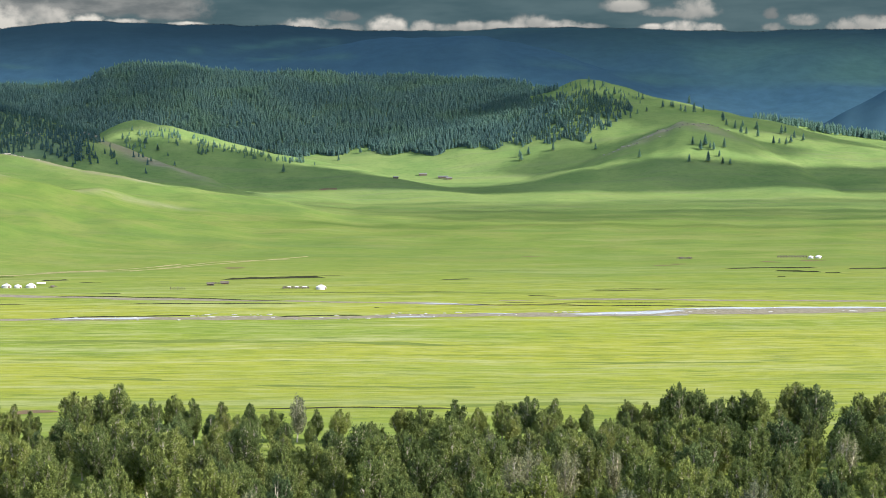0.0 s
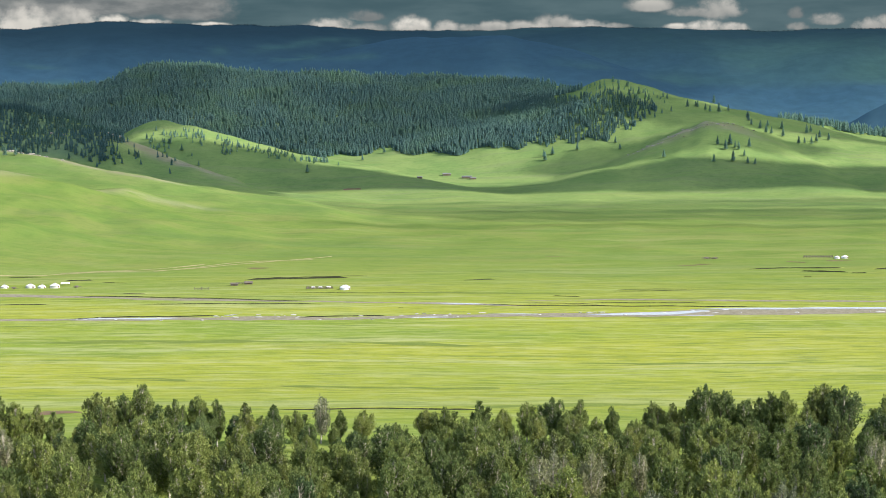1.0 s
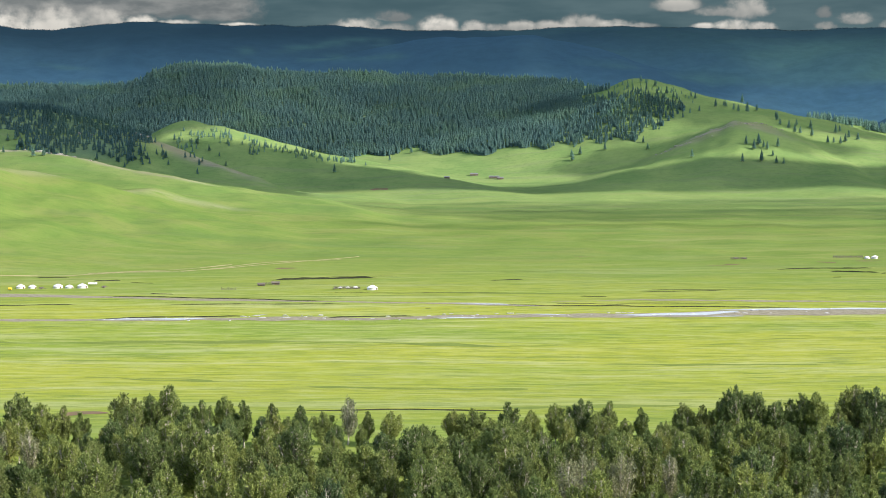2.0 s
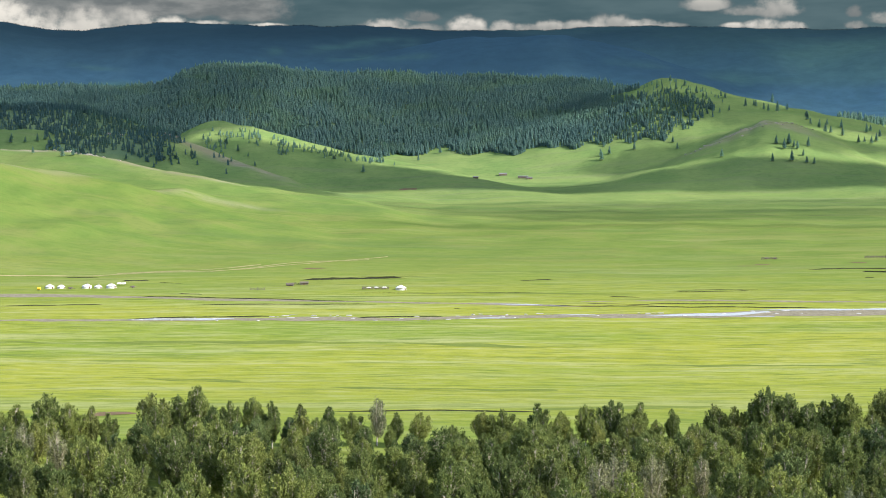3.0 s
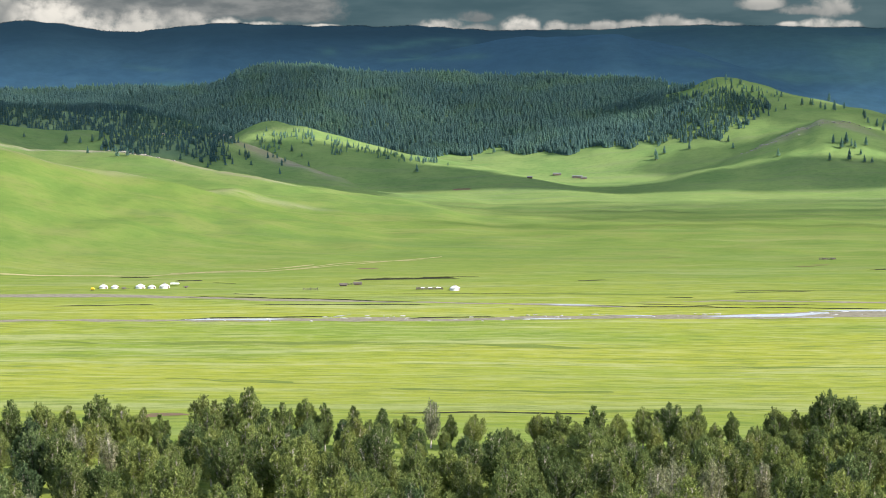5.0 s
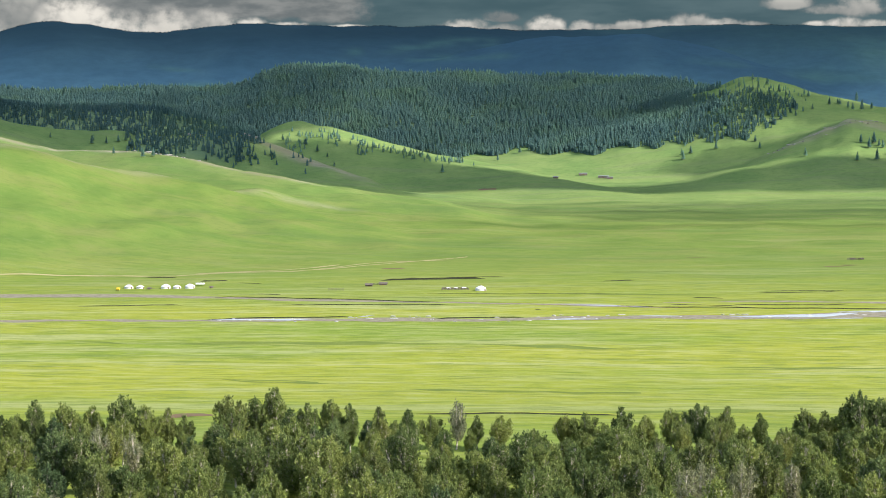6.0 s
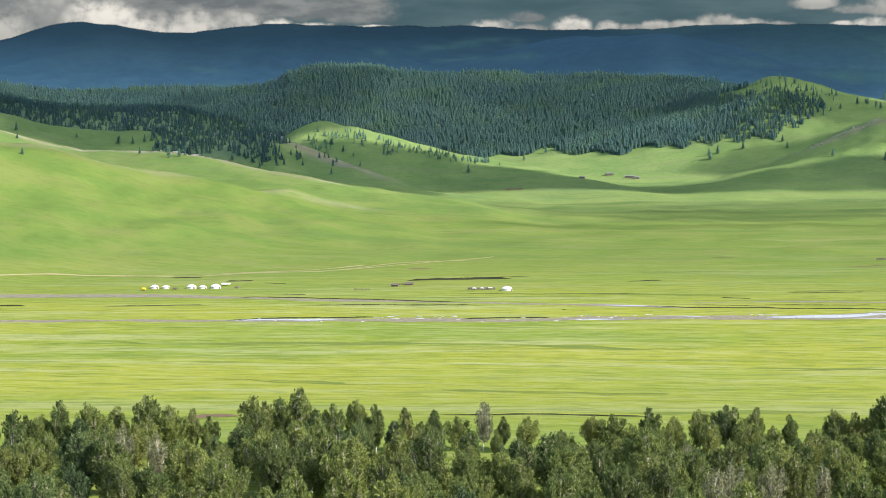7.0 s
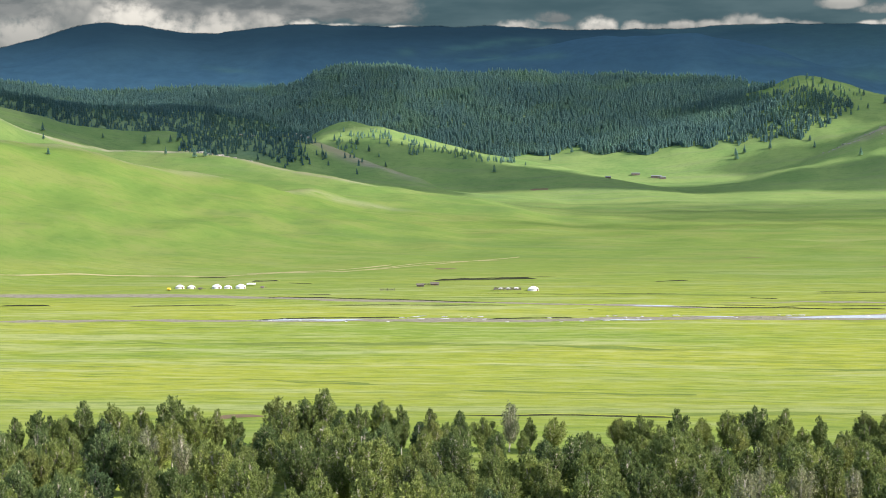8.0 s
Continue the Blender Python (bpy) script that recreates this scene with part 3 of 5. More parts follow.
def build_far():
    az, r = np.arange(-29, 21, 0.09), np.arange(3300, 4985, 13.0)
    A, R = np.meshgrid(np.radians(az), r)
    X, Y = R * np.sin(A), R * np.cos(A)
    Z = land(X, Y, FAR)
    n, k = len(r), len(az)
    i = (np.arange(n - 1)[:, None] * k + np.arange(k - 1)[None, :]).ravel()
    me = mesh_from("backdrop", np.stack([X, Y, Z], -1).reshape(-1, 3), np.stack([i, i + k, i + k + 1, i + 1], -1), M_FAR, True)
    deg = np.degrees(A)
    meadow = np.clip((deg + 1.5) / 4, 0, 1) * np.maximum(np.clip((R - crest("farspur", deg)[1] - 15) / 40, 0, 1), np.clip((deg - 5.0) / 1.5, 0, 1) * np.clip((R - 4000) / 60, 0, 1)) * np.clip(0.65 + 0.45 * waves(X, Y, 12, 500), 0, 1) * np.clip((315 - Z) / 120, 0.45 - 0.035 * np.clip(deg, 0, 10), 1)
    meadow = np.maximum(meadow, np.clip(waves(X, Y + 2.2 * Z, 13, 700) * 2.0 - 1.9, 0, 1) * np.clip((250 - Z) / 60, 0, 1))
    climb = np.degrees(np.arctan2(Z - 102, R))
    for a0, a1, e0, e1, wide in ((-14.6, -12.2, 1.66, 1.45, 0.07), (-8.6, -3.2, 2.05, 2.38, 0.14), (-6.5, -2.5, 1.75, 1.95, 0.10)):
        line = e0 + (deg - a0) / (a1 - a0) * (e1 - e0) + 0.06 * waves(X, Y, 17, 260)
        meadow = np.maximum(meadow, 0.5 * np.clip(0.6 + 0.7 * waves(X, Y, 19, 130), 0, 1) * np.exp(-((climb - line) / wide) ** 2) * np.clip((deg - a0) / 0.6, 0, 1) * np.clip((a1 - deg) / 0.6, 0, 1))
    wooded = np.clip((deg - 9.3) / 0.5, 0, 1) * np.clip((3660 - R) / 30, 0, 1)
    spur = crest("farspur", deg)[1]
    wooded = np.maximum(wooded, 0.75 * np.clip((R - spur + 330) / 120, 0, 1) * np.clip((spur + 14 - R) / 12, 0, 1) * np.clip((deg + 6) / 3, 0, 1) * np.clip((9.5 - deg) / 3, 0, 1))
    me.attributes.new("wooded", "FLOAT", "POINT").data.foreach_set("value", wooded.ravel())
    me.attributes.new("meadow", "FLOAT", "POINT").data.foreach_set("value", meadow.ravel())
    return tagged(new("backdrop", me), "long dark forested mountain ridge far away, tinted blue for haze", "mountains", kind="structure")


build_far()

# ---- cumulus clouds overhead, whose shadows lie on the hills ----


def build_cloud(x, y, z, rx, ry, turn, seed, mat):
    """A flat-based, billowing cloud; its shadow falls round (x, y, z)."""
    bm = bmesh.new()
    bmesh.ops.create_icosphere(bm, subdivisions=5, radius=1.0)
    size = min(rx, ry)
    for v in bm.verts:
        p = Vector((v.co.x * rx, v.co.y * ry, v.co.z * size * 0.4))
        q = p / (size * 0.9) + Vector((seed * 3.1, seed, 0))
        bulge = 1 + 0.40 * noise.noise(q) + 0.26 * abs(noise.noise(q * 2.3)) + 0.15 * abs(noise.noise(q * 5.0))
        v.co = Vector((p.x * bulge, p.y * bulge, max(p.z * bulge, -0.08 * size)))
    ob = part("cloud", bm, mat)
    ob.location = Vector((x, y, z)) + SUN_DIR * (1500 / SUN_DIR.z)
    ob.rotation_euler = (0, 0, radians(turn))
    return tagged(ob, "grey-white cumulus cloud drifting high above the valley", "cloud", "clouds overhead", "structure")


# where each cloud's shadow lies (x, y, height of the ground), half length and half width, turn
THICK = [
    (-1500, 4350, 60, 1000, 640, 0), (-450, 4400, 60, 660, 640, 0), (520, 4420, 60, 560, 640, 0), (1400, 4250, 60, 520, 640, 0),
    (-560, 2255, 72, 260, 125, -8), (-700, 2600, 100, 300, 150, 0), (-1080, 2450, 90, 220, 220, 0), (-810, 2260, 100, 230, 150, 0),
    (-395, 2095, 40, 190, 92, -6), (-290, 2405, 35, 205, 84, -25), (-60, 2325, 15, 170, 52, -10), (220, 2315, 14, 300, 68, 2), (560, 2335, 14, 220, 85, 4),
]
BROKEN = [(330, 2490, 60, 150, 80, 0), (430, 2690, 100, 240, 80, -12), (255, 2835, 145, 150, 70, 0), (150, 495, 0, 26, 60, 0)]
THIN = [(-950, 3050, 130, 470, 290, 0), (-330, 2990, 120, 420, 270, -4)]
VEIL = [(-580, 1760, 50, 230, 210, 0), (20, 3050, 130, 190, 190, 0), (430, 2640, 100, 210, 170, -8), (420, 1980, 0, 520, 150, 0), (300, 1840, 0, 420, 90, 2)]
drift = random.Random(41)
for x, y in [(-20, 1900), (200, 1790), (420, 1890), (560, 1780), (740, 1950), (260, 2020), (480, 2090), (60, 1640), (380, 1650), (-260, 1960)]:
    VEIL.append((x + drift.uniform(-30, 30), y + drift.uniform(-20, 20), 0, drift.uniform(120, 230), drift.uniform(22, 42), drift.uniform(-4, 4)))
for k, (mat, spec) in enumerate([(M_CLOUD, c) for c in THICK] + [(M_BROKEN_CLOUD, c) for c in BROKEN] + [(M_THIN_CLOUD, c) for c in THIN] + [(M_VEIL, c) for c in VEIL]):
    build_cloud(*spec, 11 + k, mat)

# ---- river ----


def ribbon(pts, widths, step=6.0, wobble=2.0, seed=1, lift=0.05, edge=1.5):
    """A winding strip along pts on the ground: verts and faces."""
    g = np.random.default_rng(seed)
    pts = np.array(pts, float)
    d = np.concatenate([[0], np.cumsum(np.hypot(*np.diff(pts, axis=0).T))])
    s = np.arange(0, d[-1], step)
    x, y, w = np.interp(s, d, pts[:, 0]), np.interp(s, d, pts[:, 1]), np.interp(s, d, widths)
    ph = g.uniform(0, 6.28, 6)
    y = y + wobble * (np.sin(s / 37 + ph[0]) + 0.6 * np.sin(s / 15 + ph[1]) + 0.3 * np.sin(s / 7 + ph[2]))
    up = edge * (np.sin(s / 11 + ph[3]) + np.sin(s / 5.3 + ph[4])) * 0.5
    dn = edge * (np.sin(s / 9 + ph[5]) + np.sin(s / 4.1 + ph[2])) * 0.5
    a, b = y - w / 2 + dn, np.maximum(y + w / 2 + up, y - w / 2 + dn + 0.3)
    za, zb = land(x, a) + lift, land(x, b) + lift
    n = len(s)
    verts = np.concatenate([np.stack([x, a, za], -1), np.stack([x, b, zb], -1)])
    faces = [(i, i + 1, n + i + 1, n + i) for i in range(n - 1)]
    return verts, faces


RIVER = [(-420, 880), (-347, 883), (-313, 886), (-273, 893), (-215, 892), (-201, 894), (-172, 896), (-130, 899), (-101, 900), (-73, 900), (-44, 903), (-30, 908), (-2, 912), (27, 914), (56, 914), (84, 917), (114, 923), (137, 929), (183, 934), (234, 939), (330, 946)]
v, f_ = ribbon(RIVER, [7, 9, 9, 9, 7, 11, 12, 12, 18, 12, 12, 14, 15, 14, 17, 21, 25, 29, 30, 22, 20], step=3.0, wobble=0.6, seed=3, lift=0.06, edge=2.4)
tagged(new("gravel_bed", mesh_from("gravel_bed", v, f_, M_GRAVEL)), "pale grey gravel bed along the river", "river bed", kind="structure")
for k, (pts, w) in enumerate((
        ([(-205, 893), (-187, 897), (-158, 898), (-147, 901)], [1, 6, 5, 1]), ([(-126, 912), (-123, 914.5), (-117, 922)], [1, 5, 1.5]), ([(-33, 901), (-19, 904), (-2, 905)], [1, 5, 1.5]),
        ([(10, 923), (24, 920), (36, 920)], [0.8, 3, 1]), ([(61, 917), (74, 918.6), (90, 920), (108, 923), (128, 937)], [1, 8, 12, 13, 2]), ([(117, 940), (133, 943), (155, 945.5), (185, 947), (236, 947.5), (330, 953)], [1, 5, 7, 7, 7.5, 7.5]),
        ([(106, 910), (115, 910), (126, 912)], [1, 4, 1.3]), ([(-23, 972), (-11, 972), (1, 971), (16, 964), (31, 961)], [0.8, 4, 4, 1.6, 1]))):
    v, f_ = ribbon(pts, w, 2.0, 0.3, 30 + k, 0.14, 1.2)
    tagged(new("water", mesh_from("water", v, f_, M_WATER)), "shallow shining river winding across the plain", "river", kind="structure")
v, f_ = ribbon([(-460, 972), (-365, 978)], [12, 15], wobble=0.6, seed=4, lift=0.06)
tagged(new("gravel_bed", mesh_from("gravel_bed", v, f_, M_GRAVEL)), "narrow side channel of pale dry gravel", "river bed", kind="structure")
v, f_ = ribbon([(-420, 1012), (-310, 1014), (-261, 1013.5), (-227, 1009), (-210, 1004.5), (-176, 995.5), (-136, 990), (-111, 985), (-79, 981), (-48, 976), (-17, 972), (13, 966), (40, 961)], [17, 19, 17, 10, 8, 12, 10, 7, 6, 6, 9, 10, 2], wobble=0.6, seed=5, lift=0.06)
tagged(new("gravel_bed", mesh_from("gravel_bed", v, f_, M_GRAVEL)), "narrow side channel of pale dry gravel", "river bed", kind="structure")
v, f_ = ribbon([(30, 984), (82, 994), (146, 987), (193, 984), (245, 981), (330, 984)], [1, 6, 7, 8, 7, 6], wobble=0.8, seed=6, lift=0.06)
tagged(new("gravel_bed", mesh_from("gravel_bed", v, f_, M_GRAVEL)), "narrow side channel of pale dry gravel", "river bed", kind="structure")


def bank(name, pts, height, seed, mat, label, category="river bank"):
    """A low cut bank: an upright earth face towards the near side, and a turf top that runs back level to the ground."""
    pts = np.array(pts, float)
    g = np.random.default_rng(seed)
    d = np.concatenate([[0], np.cumsum(np.hypot(*np.diff(pts, axis=0).T))])
    s = np.linspace(0, d[-1], max(8, int(d[-1] / 2.5)))
    x, y = np.interp(s, d, pts[:, 0]), np.interp(s, d, pts[:, 1])
    ph = g.uniform(0, 6.28, 4)
    y = y + 1.6 * np.sin(s / 23 + ph[0]) + 0.8 * np.sin(s / 8 + ph[1])
    h = 1.3 * height * np.clip(np.sin(np.linspace(0, math.pi, len(s))) * 3, 0.03, 1) * (0.58 + 0.14 * np.sin(s / 6.5 + ph[2]) * np.sin(s / 2.9 + ph[3]))
    z = land(x, y)
    rows = [np.stack([x, y, z - 0.1], -1), np.stack([x, y + 0.25, z + h], -1), np.stack([x, y + 2.0, land(x, y + 2.0) + h * 0.55], -1), np.stack([x, y + 7, land(x, y + 7) - 0.1], -1)]
    n = len(s)
    faces = [(k * n + i, k * n + i + 1, (k + 1) * n + i + 1, (k + 1) * n + i) for k in range(3) for i in range(n - 1)]
    me = mesh_from(name, np.concatenate(rows), faces, mat)
    me.materials.append(M_GRASS)
    for i, f in enumerate(me.polygons):
        f.material_index = 0 if i < n - 1 else 1
    return tagged(new(name, me), label, category, kind="structure")


BANKS = [
    ([(-204, 896), (-188, 903), (-160, 906), (-125, 909)], 0.65), ([(-87, 904), (-73, 906.6), (-42, 910.6)], 0.7), ([(-226, 1005), (-214, 1011), (-177, 1002), (-136, 993.6), (-111, 988), (-86, 984)], 0.6),
    ([(0, 970), (28, 962.6), (58, 960), (88, 955), (138, 955), (162, 953.6)], 0.6), ([(-286, 956.5), (-256, 961.4), (-228, 964.7)], 0.5), ([(-178, 968), (-155, 969), (-133, 969), (-109, 968.4), (-81, 967)], 0.55),
    ([(-141, 1111), (-125.5, 1114), (-112, 1118), (-75, 1123)], 1.5), ([(-294, 1130.4), (-272.5, 1130.5)], 0.6), ([(-252, 1103), (-235, 1109.6)], 0.9), ([(-227, 1095), (-210, 1090)], 0.4), ([(-4, 1110), (17, 1115)], 0.6), ([(-201, 1026.5), (-186, 1023)], 0.4),
    ([(185, 1188), (211, 1196), (253, 1197)], 0.8), ([(218, 1172.5), (235, 1166), (248, 1162)], 1.0), ([(248, 1157), (259, 1157)], 0.7), ([(269, 1187), (305, 1192)], 1.0), ([(212, 1132), (218, 1132)], 0.5), ([(84.5, 1041.5), (132, 1044)], 0.4), ([(47, 1010), (64, 1005)], 0.45),
    ([(87, 1051), (137, 1053)], 0.3), ([(32, 972), (71, 969)], 0.35), ([(-106, 1030.6), (14, 1035)], 0.25), ([(65, 976), (129, 976)], 0.4), ([(-38, 949.4), (-35, 949)], 0.45), ([(-67, 620), (-19, 618), (7, 619)], 0.55), ([(-110, 1133), (-63, 1137)], 0.3), ([(-358, 958.6), (-329, 956.6)], 0.9),
]
for k, (pts, h) in enumerate(BANKS):
    bank("trim", pts, h, 40 + k, M_SOIL, "dark eroded earth bank edged with turf")

# strips of darker sedge, dusty tracks and bare soil
STRIPS = [
    ([(-193, 802), (-168, 807), (-137, 807.5), (-111, 807.5), (-75, 807)], [1, 8, 9, 10, 1], M_SEDGE), ([(-56, 805), (-39, 801), (-22, 798), (-7, 794), (13, 788)], [1, 9, 10, 7, 1], M_SEDGE),
    ([(-78, 673), (-63, 673), (-42, 672), (-12, 669), (13, 668)], [0.3, 3, 3, 4, 0.3], M_SEDGE), ([(-151, 695), (-135, 689.5), (-117, 689), (-95, 686)], [0.3, 2.6, 2.2, 0.3], M_SEDGE), ([(-248, 813), (-231, 808), (-215, 799)], [0.5, 4, 0.5], M_SEDGE), ([(-162, 697), (-135, 693.5), (-110, 690)], [0.3, 2.4, 0.3], M_SEDGE),
    ([(46, 739), (74, 734), (109, 735), (145, 738)], [0.5, 4, 4, 0.5], M_SEDGE), ([(-27, 622), (9, 626), (48, 630), (72, 633)], [0.5, 5, 6, 0.5], M_SEDGE),
    ([(-50, 1168), (20, 1176), (100, 1183)], [0.5, 7, 0.5], M_SEDGE), ([(-45, 1033), (10, 1029), (70, 1024)], [0.5, 8, 0.5], M_SEDGE), ([(119, 1050), (200, 1052), (286, 1053)], [0.5, 8, 0.5], M_SEDGE), ([(-159, 1005), (-100, 1012), (-16, 1020)], [0.5, 5, 0.5], M_SEDGE),
]
for k, (pts, w, mat) in enumerate(STRIPS):
    v, f_ = ribbon(pts, w, 2.0, 0.5, 70 + k, 0.05, 1.6)
    tagged(new("ground_strip", mesh_from("ground_strip", v, f_, mat)), "streak of darker sedge in the meadow", "grass", kind="structure")


def polar(az, r):
    return (r * math.sin(radians(az)), r * math.cos(radians(az)))


for k, (line, w) in enumerate((
        ([(-20.57, 1180), (-18.36, 1187), (-13.70, 1174), (-11.96, 1190), (-10.08, 1195), (-8.30, 1219), (-7.03, 1238), (-5.76, 1269), (-4.40, 1300)], 4.0),
        ([(-10.08, 1190), (-8.83, 1217), (-7.40, 1247), (-6.30, 1261), (-4.94, 1276)], 3.5), ([(-12.99, 1187), (-10.55, 1204), (-8.45, 1236)], 4.0))):
    pts = [polar(a, r) for a, r in line]
    v, f_ = ribbon(pts, [w] * len(pts), 4.0, 0.5, 80 + k, 0.12, 0.8)
    tagged(new("track", mesh_from("track", v, f_, M_TRACK)), "pale dusty dirt track across the grass slope", "track", kind="structure")
for k, (a, r, length, w, mat) in enumerate(((-6.76, 1204, 18, 12, M_RED), (-13.11, 627, 18, 10, M_RED), (2.93, 1291, 22, 3, M_RED), (7.02, 1227, 16, 6, M_RED), (-3.77, 2300, 24, 14, M_RED), (10.42, 1268, 14, 8, M_RED), (7.5, 1240, 12, 5, M_RED), (11.8, 1285, 22, 5, M_RED))):
    x, y = polar(a, r)
    v, f_ = ribbon([(x - length / 2, y), (x - length / 4, y), (x + length / 4, y), (x + length / 2, y)], [1, w * 0.8, w * 0.6, 1], 1.0, 0.6, 90 + k, 0.13, w * 0.35)
    tagged(new("bare_soil", mesh_from("bare_soil", v, f_, mat)), "patch of reddish bare soil worn into the turf", "soil", kind="structure")

# pale stones and drift on the gravel bars
g = np.random.default_rng(77)


def blob(g, size, squash=0.6, rough=0.35):
    bm = bmesh.new()
    bmesh.ops.create_icosphere(bm, subdivisions=2, radius=1.0)
    off = Vector(g.uniform(-50, 50, 3))
    for v in bm.verts:
        v.co *= 1 + rough * noise.noise(v.co * 1.4 + off) + 0.15 * noise.noise(v.co * 4 + off)
        v.co = Vector((v.co.x * size * g.uniform(0.98, 1.02), v.co.y * size, v.co.z * size * squash))
    return bm


for k in range(64):
    x = g.uniform(-130, -85) if k < 12 else g.uniform(-200, 250)
    y = np.interp(x, [p[0] for p in RIVER], [p[1] for p in RIVER]) + (g.uniform(4, 16) if k < 12 else g.uniform(-9, 14))
    ob = part("river_stone", blob(g, g.uniform(0.3, 0.9)), M_STONE)
    ob.location = (x, y, float(land(x, y)) + 0.15)
    ob.scale = (g.uniform(1, 3), 1, 0.7)
    tagged(ob, "pale boulder lying on the river gravel", "stone", "stones of the river")

# ---- foreground wood of broad-leaved trees ----



def tube(verts, faces, path, radii, sides=6):
    start = len(verts)
    for p, q in zip(path, radii):
        for k in range(sides):
            a = 6.283 * k / sides
            verts.append((p[0] + q * math.cos(a), p[1] + q * math.sin(a), p[2]))
    for i in range(len(path) - 1):
        for k in range(sides):
            a, b = start + i * sides + k, start + i * sides + (k + 1) % sides
            faces.append((a, b, b + sides, a + sides))


def spray(g, centre, grow, size, count, leaf):
    """A tuft of leaves round a twig's end, longer along grow: triangle corners."""
    d = g.normal(size=(count, 3))
    d /= np.linalg.norm(d, axis=1)[:, None]
    d *= g.uniform(0.35, 1.0, (count, 1)) ** 0.5 * size
    p = centre + d + grow * (d @ grow)[:, None] * 1.3
    up = grow * 0.8 + d / size * 0.7 + g.normal(size=(count, 3)) * 0.45
    up /= np.linalg.norm(up, axis=1)[:, None]
    side = np.cross(up, g.normal(size=(count, 3)))
    side /= np.linalg.norm(side, axis=1)[:, None]
    s = leaf * g.uniform(0.55, 1.35, (count, 1))
    return np.stack([p - side * s * 0.42 - up * s * 0.5, p + side * s * 0.42 - up * s * 0.4, p + up * s * 1.0], 1).reshape(-1, 3)


def build_broad_tree(seed, height, spread, leaders, tufts, leaf_count, mat, label):
    """An upright tree: a tapering, slightly bent stem, rising leaders with their own twigs, and a tuft of leaves on every twig."""
    g = np.random.default_rng(seed)
    tree = thing("broadleaf_tree", label, "tree", group="foreground wood")
    verts, faces, leaves = [], [], []
    lean, ph = g.uniform(-0.04, 0.04, 2), g.uniform(0, 6.28)

    def stem(z):
        return (lean[0] * z + 0.25 * math.sin(z * 0.35 + ph), lean[1] * z + 0.2 * math.cos(z * 0.3 + ph), z)

    tube(verts, faces, [stem(z) for z in np.linspace(0, height * 0.9, 9)], np.linspace(0.27, 0.04, 9) * height / 14)
    turn = g.uniform(0, 6.28)
    for n in range(leaders):
        a = turn + n * 6.283 / max(1, leaders - 1) + g.uniform(-0.4, 0.4)
        out = spread * (g.uniform(0.0, 0.04) if n == 0 else g.uniform(0.12, 0.33))
        tall = height * (1.0 if n == 0 else g.uniform(0.64, 0.98) - 0.45 * max(0, out / spread - 0.18))
        z0 = height * (0.12 if n == 0 else g.uniform(0.10, 0.28))
        s0 = stem(z0)
        tip = np.array((s0[0] + out * math.cos(a), s0[1] + out * math.sin(a), tall))

        def limb(q):
            bow = q * (2 - q)
            return np.array((s0[0] + (tip[0] - s0[0]) * bow, s0[1] + (tip[1] - s0[1]) * bow, s0[2] + (tip[2] - s0[2]) * q))

        tube(verts, faces, [limb(q) for q in (0, 0.3, 0.6, 0.97)], np.array([0.17, 0.14, 0.09, 0.02]) * height / 14, 4)
        wide = spread * (0.235 if n == 0 else 0.185)
        for k in range(tufts):
            u = 0.06 + 0.94 * ((k + g.uniform(0.0, 1.0)) / tufts) ** 0.9
            b = k * 2.4 + g.uniform(-0.9, 0.9)
            reach = wide * min(1.0, ((1.03 - u) / 0.46)) ** 0.66 * g.uniform(0.25, 1.15) * min(1.0, 0.5 + u * 1.6)
            foot = limb(max(0.02, u - 0.10 - 0.06 * g.uniform()))
            top = limb(u) + np.array((reach * math.cos(b), reach * math.sin(b), reach * g.uniform(-0.1, 0.5)))
            tube(verts, faces, [tuple(foot), tuple((foot + top) / 2 + np.array((0, 0, -0.06 * reach))), tuple(top)], np.array([0.05, 0.034, 0.012]) * height / 14, 3)
            grow = top - foot
            grow = grow / np.linalg.norm(grow) * 0.6 + np.array((0, 0, 0.7))
            leaves.append(spray(g, top, grow / np.linalg.norm(grow), g.uniform(0.32, 0.66) * (1.1 - 0.3 * u), int(leaf_count * g.uniform(0.5, 1.2)), 0.33))
    part("trunk", mesh_from("trunk", verts, faces, M_BARK), M_BARK, tree, "pale grey trunk and limbs")
    v = np.concatenate(leaves)
    part("crown", mesh_from("crown", v, np.arange(len(v)).reshape(-1, 3), mat), mat, tree)
    return tree


# height, spread, leaders, tufts on each, leaves in a tuft
GREEN, GREY, PALE = "dense green broad-leaved tree with pale grey trunk", "thin grey-green tree with bare pale twigs showing", "lighter yellowish-green tree with open crown"
KINDS = [
    (14.5, 12.4, 7, 62, 36, M_LEAF, GREEN), (16.5, 13.0, 7, 70, 36, M_LEAF, GREEN), (13.0, 13.6, 8, 58, 36, M_LEAF, GREEN), (15.0, 9.6, 5, 66, 34, M_LEAF, GREEN), (12.0, 11.4, 7, 54, 36, M_PALE_LEAF, PALE), (17.0, 11.4, 6, 72, 36, M_LEAF, GREEN),
    (15.0, 14.4, 9, 60, 36, M_LEAF, GREEN), (13.5, 8.8, 5, 58, 34, M_LEAF, GREEN), (15.5, 10.0, 6, 46, 17, M_GREY_LEAF, GREY), (16.0, 12.2, 7, 64, 30, M_PALE_LEAF, PALE), (14.0, 11.6, 7, 60, 38, M_DARK_LEAF, GREEN), (16.5, 12.6, 7, 66, 38, M_DARK_LEAF, GREEN),
]
TREES = [build_broad_tree(100 + k, *kind) for k, kind in enumerate(KINDS)]
USED = [False] * len(TREES)


